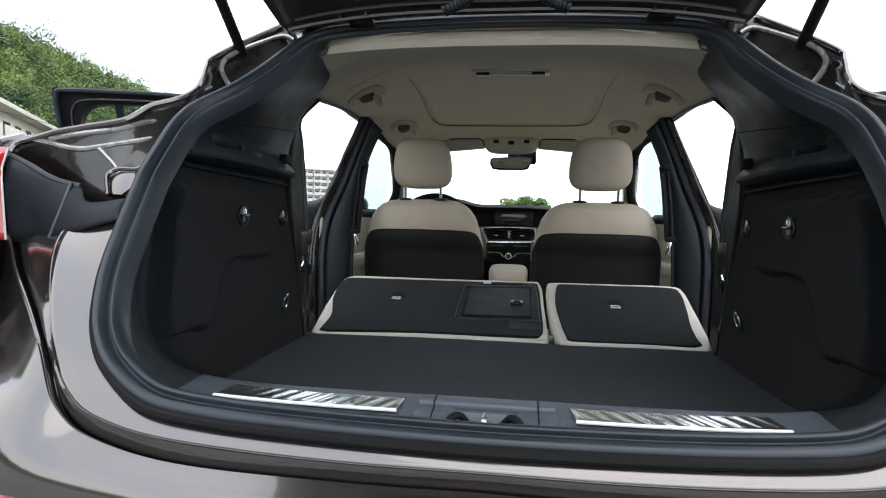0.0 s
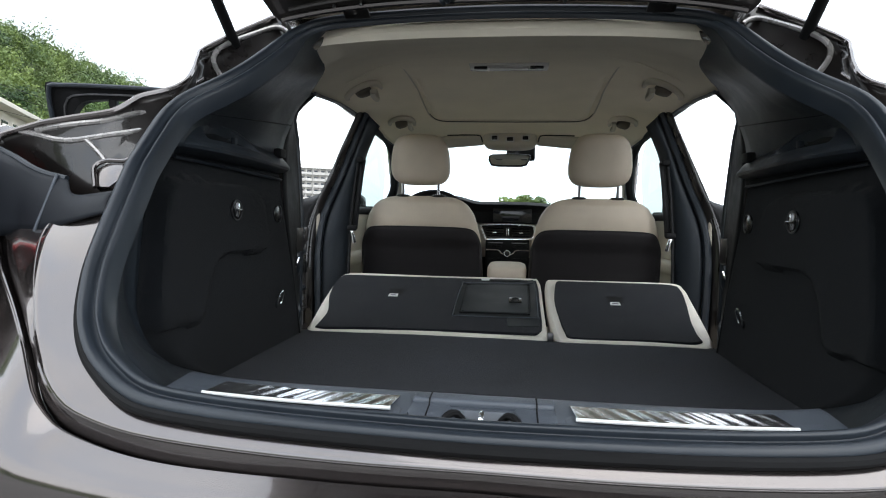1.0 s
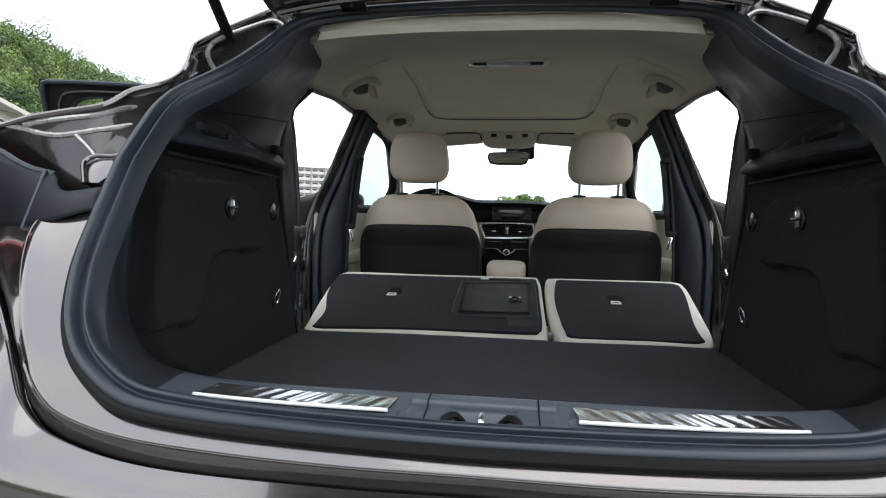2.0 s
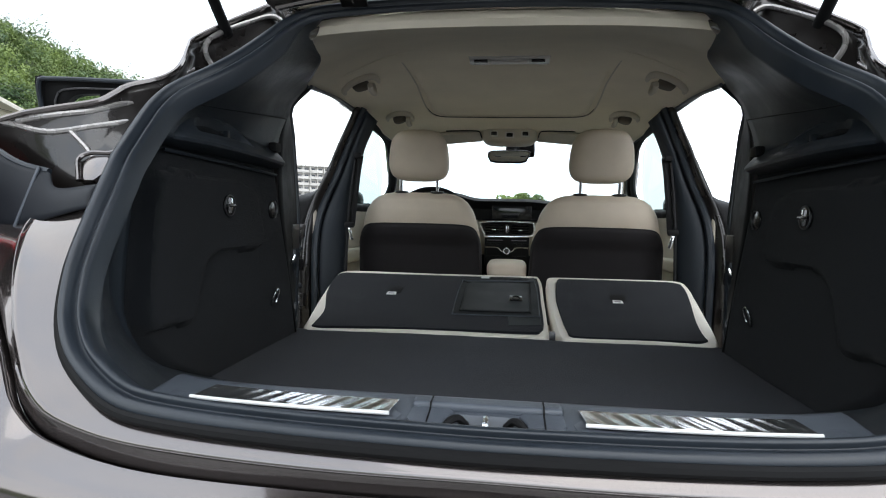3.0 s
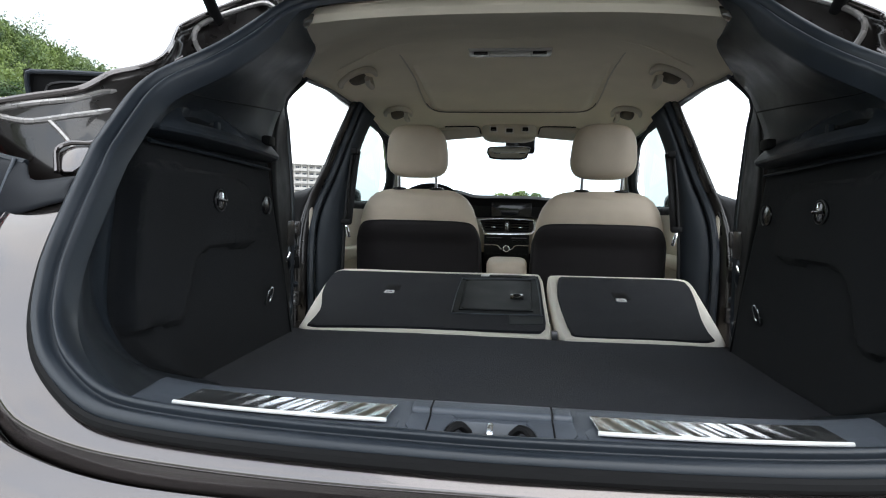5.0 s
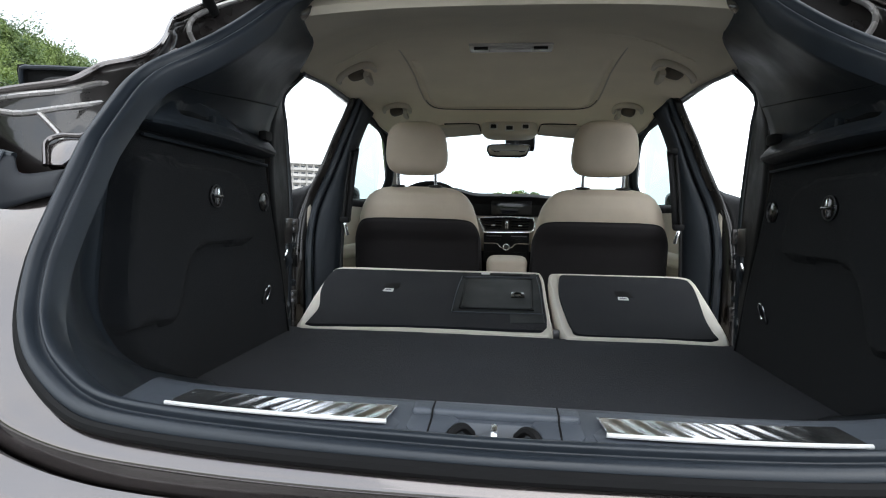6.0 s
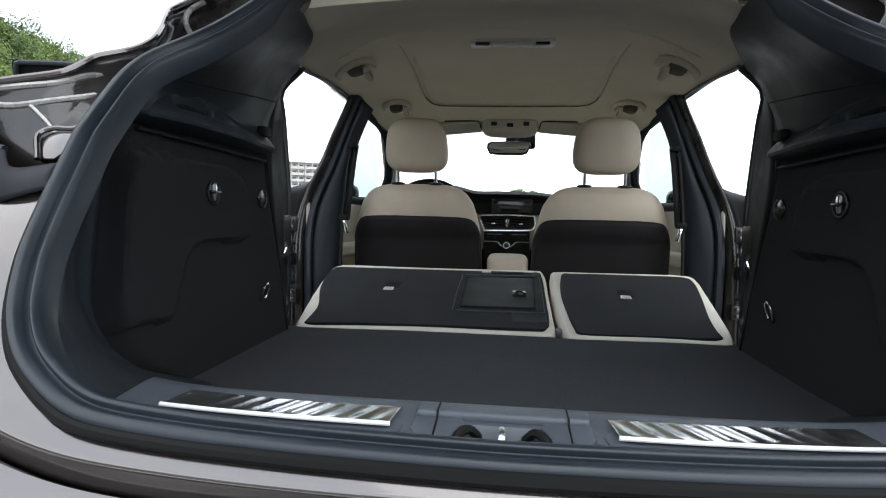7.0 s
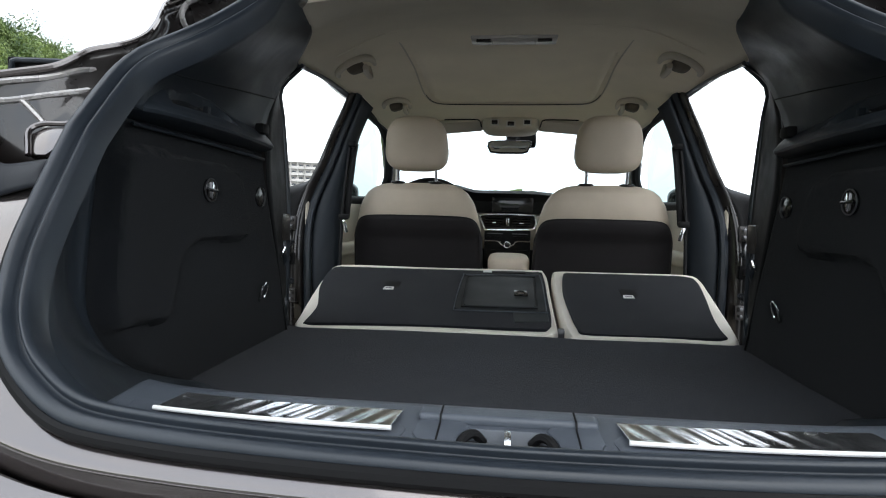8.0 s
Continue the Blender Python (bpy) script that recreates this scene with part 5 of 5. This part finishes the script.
# ---- front seats ----
def front_seat(cx, y0, label):
    st = thing("front_seat", (cx, y0 + 0.25, 0.35), label, "seat", group="front seats")
    ZS = (0.40, 0.55, 0.70, 0.82, 0.90, 0.955, 0.990, 1.010, 1.022, 1.027)
    HW = (0.250, 0.257, 0.260, 0.255, 0.240, 0.222, 0.198, 0.172, 0.140, 0.100)
    zz = np.concatenate([np.linspace(0.40, 0.95, 16), np.linspace(0.96, 1.027, 12)])

    def sec(z, grow=0.0):
        w = float(np.interp(z, ZS, HW)) + grow
        d = float(np.interp(z, (0.4, 0.8, 0.95, 1.0, 1.027), (0.085, 0.075, 0.062, 0.045, 0.018))) + grow
        y = y0 + 0.16 - (z - 0.45) * 0.235
        return w, d, y
    rows = []
    for z in zz:
        w, d, y = sec(z)
        rows.append([(cx + w * np.sign(math.cos(a)) * abs(math.cos(a)) ** 0.55, y + (d * np.sign(math.sin(a)) * abs(math.sin(a)) ** 0.7) * (1 - (0.5 / (1 + math.exp((z - 0.84) / 0.012)) if math.sin(a) < -0.3 and abs(math.cos(a)) < 0.96 else 0)), z) for a in np.linspace(0, 2 * np.pi, 56, endpoint=False)])
    part("backrest", grid(rows, close_v=True, cap=True), LEATHER, st)
    # black shell on the back, with a shallow hollow for knees
    rows = []
    us = np.linspace(-1, 1, 41)
    for k in np.linspace(0, 1, 26):
        row = []
        for u in us:
            ztop = 0.900 - 0.012 * u * u - 0.075 * abs(u) ** 7
            z = 0.42 + (ztop - 0.42) * k
            w, d, y = sec(z, 0.004)
            a = 1.5 * math.pi + u * 0.43 * math.pi
            px = w * np.sign(math.cos(a)) * abs(math.cos(a)) ** 0.55
            py = d * np.sign(math.sin(a)) * abs(math.sin(a)) ** 0.7
            hol = 0.024 * max(0, 1 - (u / 0.86) ** 6) * (1 / (1 + math.exp((z - 0.835) / 0.008)))
            row.append((cx + px, y + py + hol, z))
        rows.append(row)
    part("back_shell", grid(rows), SHELL, st, "black cloth back panel", solid=0.004)
    part("shell_piping", tube([rows[-1][i] for i in range(0, 41)], 0.0025, 6), BLACK, st)
    # head restraint
    hz, hy = 1.173, y0 - 0.005
    hr = part("head_restraint", puff((cx, hy, hz), (0.123, 0.066, 0.101), 0.52, 0.62, 28), LEATHER, st)
    for v in hr.data.vertices:
        t = (v.co.z - hz) / 0.10
        v.co.x = cx + (v.co.x - cx) * (1.0 - 0.10 * max(0, t + 0.35) ** 1.4 - 0.02 * max(0, -t))
        v.co.y += -0.018 * t
    for u in (-0.074, 0.074):
        part("restraint_post", tube([(cx + u, y0 + 0.018, 0.99), (cx + u, y0 + 0.008, 1.05), (cx + u, y0, 1.10)], 0.0058, 12), CHROME, st)
        part("post_collar", puff((cx + u, y0 + 0.012, 1.028), (0.028, 0.018, 0.006), 0.7, 0.8, 10), GLOSSBLACK, st)
    for u in (-0.085, 0.085):
        part("restraint_seam", tube(spline([(cx + u * 0.78, hy - 0.062, hz + 0.070), (cx + u * 0.95, hy - 0.060, hz + 0.03), (cx + u * 1.02, hy - 0.046, hz - 0.06)], 12), 0.0009, 6), LEATHER, st)
    part("seat_cushion", rbox((cx, y0 + 0.42, 0.50), (0.50, 0.52, 0.16), 0.06, 4), LEATHER, st)
    part("seat_base", rbox((cx, y0 + 0.40, 0.395), (0.42, 0.44, 0.09), 0.01), BLACK, st)


front_seat(-0.357, 1.705, "beige leather driver's seat with black cloth back")
front_seat(0.357, 1.672, "beige leather passenger seat with black cloth back")

# ---- dashboard ----
db = thing("dashboard", (0, 2.6, 0.5), "black dashboard with beige lower panels and screen", "dashboard")
rows = []
for x in np.linspace(-0.69, 0.69, 49):
    hood = 0.045 * math.exp(-((x + 0.36) / 0.16) ** 4)
    cen = 0.018 * math.exp(-(x / 0.24) ** 4)
    f = 0.04 * math.exp(-(x / 0.2) ** 4)
    rows.append([(x, 2.95, 0.97), (x, 2.70, 1.000 + cen), (x, 2.45, 1.010 + cen + hood * 0.6), (x, 2.33 - f * 0.4, 1.008 + cen + hood), (x, 2.30 - f * 0.4, 0.995 + cen + hood),
                 (x, 2.32, 0.965), (x, 2.36, 0.93), (x, 2.36, 0.90)])
part("dash_top", grid(rows), BLACK, db, solid=0.006)
rows = [[(x, 2.36, 0.915), (x, 2.315, 0.905), (x, 2.305, 0.88), (x, 2.33, 0.82), (x, 2.40, 0.74)] for x in np.linspace(-0.69, 0.69, 41)]
part("dash_panel", grid(rows), BEIGEPLASTIC, db, "beige dash panel", solid=0.006)
part("screen", rbox((0.02, 2.305, 0.960), (0.20, 0.02, 0.075), 0.006), SCREEN, db, "dark centre screen")
part("screen_hood", rbox((0.0, 2.325, 0.965), (0.36, 0.03, 0.095), 0.012), BLACK, db)
VP = [(-0.130, 0.908), (-0.134, 0.897), (-0.110, 0.846), (-0.095, 0.838), (0.095, 0.842), (0.125, 0.852), (0.134, 0.872), (0.130, 0.900), (0.118, 0.910), (0.0, 0.914)]
part("vent_panel", prism(VP, lambda u, v: (u, 2.262 + 0.4 * (v - 0.84), v), (0, 0.05, 0), 0.004), GLOSSBLACK, db)
part("vent_trim", tube([(u, 2.258 + 0.4 * (v - 0.84), v) for u, v in spline(VP, 60, closed=True)], 0.0050, 8, closed=True), STEEL, db, "chrome vent surround")
for s in (-1, 1):
    for k in range(4):
        part("vent_slat", rbox((s * 0.066, 2.262 + 0.4 * (0.012 + k * 0.014), 0.857 + k * 0.013), (0.086 - (0.010 if k == 0 else 0), 0.012, 0.0035), 0.001), BLACK, db)
    part("vent_tab", rbox((s * 0.066, 2.252 + 0.014, 0.872), (0.020, 0.006, 0.005), 0.001), STEEL, db)
part("vent_divider", rbox((0, 2.268, 0.876), (0.022, 0.02, 0.05), 0.003), GLOSSBLACK, db)
for s in (-1, 1):
    part("hazard_mark", rbox((s * 0.004, 2.256, 0.876), (0.0022, 0.004, 0.034), 0.0005), STEEL, db)
part("radio_panel", rbox((0, 2.30, 0.765), (0.222, 0.06, 0.155), 0.01), BLACK, db)
for s in (-1, 1):
    part("stack_trim", tube(spline([(s * 0.108, 2.264, 0.784), (s * 0.045, 2.264, 0.782), (s * 0.030, 2.264, 0.768), (s * 0.0, 2.264, 0.752)], 14), 0.0030, 6), STEEL, db)
    for k in range(3):
        part("stack_button", rbox((s * (0.038 + 0.026 * k), 2.268, 0.803), (0.020, 0.006, 0.010), 0.002), BLACK, db)
        part("stack_button", rbox((s * (0.038 + 0.026 * k), 2.268, 0.738), (0.020, 0.006, 0.009), 0.002), BLACK, db)
    part("stack_label", rbox((s * 0.06, 2.267, 0.820), (0.075, 0.004, 0.004), 0.0005), DARKSTEEL, db)
kb = part("volume_knob", disc((0, 2.258, 0.768), (0, 1, 0), 0.0155, 0.02, 24, 0.003), GLOSSBLACK, db)
part("knob_ring", tube([(0.0145 * math.cos(a), 2.247, 0.768 + 0.0145 * math.sin(a)) for a in np.linspace(0, 2 * np.pi, 24, endpoint=False)], 0.0032, 6, closed=True), STEEL, kb)

cc = thing("centre_console", (0, 2.0, 0.35), "black centre console between the front seats", "console")
part("console_box", rbox((0, 2.0, 0.50), (0.20, 0.62, 0.32), 0.03), BLACK, cc)
part("armrest", puff((0.006, 1.86, 0.715), (0.083, 0.15, 0.035), 0.45, 0.4, 18), LEATHER, cc, "beige leather armrest")

sw = thing("steering_wheel", (-0.365, 2.12, 0.92), "black leather steering wheel", "steering wheel")
tilt = pose(-0.362, 2.075, 0.895, -24)
rm = tube([(0.182 * math.cos(a), 0, 0.182 * math.sin(a)) for a in np.linspace(0, 2 * np.pi, 48, endpoint=False)], 0.015, 10, closed=True)
rm.transform(tilt)
part("wheel_rim", rm, BLACK, sw)
hb = join(puff((0, 0.02, 0), (0.075, 0.03, 0.06), 0.7, 0.7, 14), rbox((0.11, 0.005, 0), (0.12, 0.02, 0.035), 0.006), rbox((-0.11, 0.005, 0), (0.12, 0.02, 0.035), 0.006), rbox((0, 0.005, -0.10), (0.04, 0.02, 0.13), 0.006),
          tube([(0, 0.02, 0), (0, 0.24, -0.02)], 0.03, 10))
hb.transform(tilt)
part("wheel_hub", hb, BLACK, sw)


# ---- doors ----
def rear_door(s):
    d = thing("rear_door", (s * 0.83, YB, 0.34), "brown rear door standing wide open with black window frame", "door", group="rear doors")
    # hinge line near the middle pillar; local y points outwards of the closed car
    ang = 76 if s < 0 else 74
    # closed: u runs to the rear (-y), outwards = s*x
    ca, sa = math.cos(radians(ang)), math.sin(radians(ang))

    def put(u, n, z):
        """u from the hinge, n towards the inside of the car when closed."""
        # closed way to the rear (0,-1), inward (-s,0); swing outwards by ang
        ux, uy = s * sa, -ca
        nx, ny = -s * ca, -sa
        return (s * 0.835 + ux * u + nx * n, YB + uy * u + ny * n, z)
    # lower body of the door
    def slab(u0, u1, z0, z1, n0, n1, m, name, bev=0.02):
        bm = rbox(((u0 + u1) / 2, (n0 + n1) / 2, (z0 + z1) / 2), (u1 - u0, n1 - n0, z1 - z0), bev, 3)
        for v in bm.verts:
            v.co = Vector(put(*v.co))
        return part(name, bm, m, d)
    slab(0.0, 0.85, 0.36, 0.985, -0.03, 0.06, PAINT, "door_panel", 0.03)
    slab(0.03, 0.82, 0.40, 0.975, 0.062, 0.10, BLACK, "door_card", 0.015)
    # window frame: rounded rear top corner, leaning inward towards the top
    lean = 0.35

    def fr(u, z, n=0.0):
        return put(u, 0.03 + (z - 0.98) * lean + n, z)
    top = 1.385
    outer = spline([(0.02, 0.98), (0.05, 1.15), (0.10, 1.30), (0.17, top - 0.035), (0.26, top - 0.015), (0.45, top - 0.003), (0.65, top), (0.82, top - 0.001), (0.86, top - 0.008), (0.865, 1.25), (0.86, 0.98)], 80)
    inner = spline([(0.10, 1.0), (0.13, 1.15), (0.17, 1.25), (0.22, 1.305), (0.30, 1.322), (0.45, 1.334), (0.60, 1.336), (0.72, 1.330), (0.765, 1.305), (0.785, 1.25), (0.79, 1.0)], 80)
    midp = outer * 0.45 + inner * 0.55
    rows = [[fr(u, z, n) for u, z in P] for P, n in ((outer, -0.02), (outer, 0.014), (outer * 0.8 + inner * 0.2, 0.022), (outer * 0.72 + inner * 0.28, 0.010), (midp, 0.010), (outer * 0.2 + inner * 0.8, 0.022), (inner, 0.016), (inner, -0.02))]
    part("window_frame", grid(rows, close_u=True), BLACK, d)
    part("frame_seal", tube([fr(u, z, 0.026) for u, z in outer * 0.83 + inner * 0.17], 0.008, 8), RUBBER, d)
    part("frame_trim", tube([fr(u, z, 0.026) for u, z in outer * 0.28 + inner * 0.72], 0.0035, 6), DARKSTEEL, d)
    div = rbox((0.645, 0, 1.16), (0.026, 0.03, 0.36), 0.006)
    for v in div.verts:
        v.co = Vector(fr(v.co.x, v.co.z, v.co.y))
    part("window_divider", div, BLACK, d)
    gl = part("window_glass", grid([[fr(u, z, 0.0) for z in (0.99, 1.33)] for u in (0.12, 0.75)]), TINT, d, "tinted door glass")
    gl.visible_shadow = False


def front_door(s):
    d = thing("front_door", (s * 0.86, 2.0, 0.34), "closed brown front door with black window frame and mirror", "door", group="front doors")
    rows = [[(s * (0.885 - 0.03 * ((z - 0.62) / 0.4) ** 2), y, z) for z in np.linspace(0.36, 0.975, 10)] for y in np.linspace(YB + 0.07, 2.56, 12)]
    part("door_skin", grid(rows), PAINT, d, solid=0.006)
    part("door_card", rbox((s * 0.765, 2.05, 0.67), (0.05, 0.98, 0.58), 0.03, 3), BEIGEPLASTIC, d, "beige door card")
    part("card_top", rbox((s * 0.775, 2.08, 0.962), (0.07, 0.98, 0.05), 0.02, 3), BLACK, d)
    part("door_armrest", rbox((s * 0.73, 2.05, 0.74), (0.06, 0.50, 0.06), 0.02, 3), BEIGEPLASTIC, d)
    fp = spline([(s * 0.78, 1.70, 0.985), (s * 0.70, 1.705, 1.16), (s * 0.628, 1.72, 1.315), (s * 0.612, 1.80, 1.336), (s * 0.605, 2.0, 1.330), (s * 0.600, 2.15, 1.312), (s * 0.598, 2.26, 1.27),
                 (s * 0.597, 2.31, 1.20), (s * 0.603, 2.33, 1.08), (s * 0.65, 2.35, 0.99)], 60)
    part("window_frame", tube(fp, 0.022, 8), BLACK, d)
    rows = []
    for y, zt, xt in ((1.70, 1.32, 0.63), (1.85, 1.325, 0.622), (2.1, 1.315, 0.622), (2.3, 1.255, 0.645), (2.5, 1.14, 0.69), (2.72, 1.0, 0.755)):
        rows.append([(s * (0.78 + (xt - 0.78) * t), y, 0.975 + (zt - 0.975) * t) for t in np.linspace(0, 1, 6)])
    gl = part("window_glass", grid(rows), TINT, d, "greenish door glass")
    gl.visible_shadow = False
    mi = part("wing_mirror", puff((s * 0.97, 2.74, 1.01), (0.105, 0.065, 0.068), 0.6, 0.6, 16), GLOSSBLACK, d, "gloss black wing mirror")
    part("mirror_arm", rbox((s * 0.87, 2.76, 0.985), (0.10, 0.05, 0.03), 0.01), BLACK, mi)
    part("wing_glass", puff((s * 0.97, 2.678, 1.01), (0.085, 0.006, 0.050), 0.4, 0.5, 12), WINDARK, mi)


for s in (-1, 1):
    rear_door(s)
    front_door(s)
    # inner side of the windscreen pillars
    part("pillar_lining", tube(spline([(s * 0.575, 2.26, 1.300), (s * 0.63, 2.55, 1.16), (s * 0.69, 2.86, 1.0)], 12), 0.030, 8), BEIGEPLASTIC, car, "beige pillar lining")
    head = spline([(s * 0.535, 0.925, 1.276), (s * 0.550, 1.0, 1.288), (s * 0.567, 1.2, 1.312), (s * 0.586, 1.4, 1.331), (s * 0.606, 1.6, 1.347), (s * 0.606, 1.8, 1.338), (s * 0.600, 2.0, 1.322), (s * 0.575, 2.28, 1.285)], 30)
    part("header_seal", tube(head, 0.0065, 8), RUBBER, car)
    part("header_flange", grid([head, head + np.array((s * 0.03, 0, 0.03)), head + np.array((s * 0.035, 0, 0.06))]), BLACK, car, solid=0.003)

# ---- tailgate ----
tg = thing("tailgate", (0, 0.50, 1.38), "brown tailgate raised wide open above the boot", "tailgate")
rows, outer_rows = [], []
for y, z, w in ((0.47, 1.352, 0.425), (0.455, 1.345, 0.437), (0.43, 1.352, 0.445), (0.36, 1.392, 0.462), (0.20, 1.475, 0.50), (0.0, 1.565, 0.545), (-0.2, 1.645, 0.585), (-0.38, 1.70, 0.60), (-0.44, 1.715, 0.585)):
    rows.append([(w * t, y + 0.012 * t * t, z - 0.030 * abs(t) ** 3.0) for t in np.linspace(-1, 1, 41)])
for y, z, w in ((-0.44, 1.735, 0.585), (-0.38, 1.765, 0.61), (-0.2, 1.73, 0.60), (0.0, 1.66, 0.56), (0.2, 1.57, 0.515), (0.40, 1.455, 0.47), (0.50, 1.405, 0.44), (0.49, 1.375, 0.43)):
    outer_rows.append([(w * t, y + 0.012 * t * t, z - 0.030 * abs(t) ** 3.0) for t in np.linspace(-1, 1, 41)])
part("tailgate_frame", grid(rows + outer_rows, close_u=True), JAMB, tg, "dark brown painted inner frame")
part("inner_glass", grid([[(w * t, y, z - 0.03 * abs(t) ** 3) for t in np.linspace(-1, 1, 15)] for y, z, w in ((0.34, 1.395, 0.36), (0.1, 1.512, 0.42), (-0.1, 1.598, 0.44))]), GLOSSBLACK, tg, solid=0.004)
part("inner_cover", rbox((0, -0.20, 1.625), (0.98, 0.36, 0.03), 0.012, 3, pose(0, 0, 0, -20)), PLASTIC, tg)
part("frame_flange", tube([(0.43 * t, 0.452, 1.346 - 0.030 * abs(t) ** 3) for t in np.linspace(-1, 1, 40)], 0.0065, 8), PAINT, tg)
part("frame_flange", tube([(0.405 * t, 0.425, 1.352 - 0.028 * abs(t) ** 3) for t in np.linspace(-1, 1, 40)], 0.005, 8), JAMB, tg)
for s in (-1, 1):
    h = part("hinge", rbox((s * 0.295, 0.475, 1.352), (0.052, 0.08, 0.006), 0.002, 2, pose(0, 0, 0, -20)), JAMB, tg)
    part("hinge_strap", tube([(s * 0.270, 0.44, 1.335), (s * 0.270, 0.438, 1.356), (s * 0.322, 0.438, 1.354), (s * 0.322, 0.44, 1.333)], 0.0035, 8), DARKSTEEL, h)
    for k in (-0.014, 0.014):
        part("hinge_bolt", disc((s * 0.295 + k, 0.415, 1.362), (0, -0.55, -0.83), 0.007, 0.012, 6, 0.001), DARKSTEEL, h)
    pts = spline([(s * 0.115, 0.44, 1.345), (s * 0.085, 0.425, 1.352), (s * 0.05, 0.39, 1.366), (s * 0.02, 0.34, 1.390), (s * 0.01, 0.28, 1.42)], 70)
    part("wiring_boot", tube(pts, [0.0125 + 0.0022 * (1 if k % 3 == 0 else 0 if k % 3 == 1 else -0.5) for k in range(70)], 12), RUBBER, tg, "ribbed black wiring hose")
    st = thing("gas_strut", (s * 0.54, 0.50, 1.255), "black gas strut holding up the tailgate", "gas strut", group="gas struts")
    a, b = np.array((s * 0.54, 0.495, 1.262)), np.array((s * 0.535, 0.08, 1.60))
    part("strut_tube", tube([a + (b - a) * 0.04, a + (b - a) * 0.62], 0.0105, 12), BLACK, st)
    part("strut_rod", tube([a + (b - a) * 0.60, b], 0.005, 10), DARKSTEEL, st)
    part("strut_socket", join(puff(tuple(a), (0.015, 0.013, 0.015), 0.8, 0.8, 10), tube([a, a + np.array((s * 0.024, 0.012, -0.004))], 0.008, 10)), BLACK, st)
    part("strut_bracket", disc(tuple(a + np.array((s * 0.022, 0.012, -0.004))), (s, 0.3, 0), 0.016, 0.006, 14, 0.002), DARKSTEEL, st)
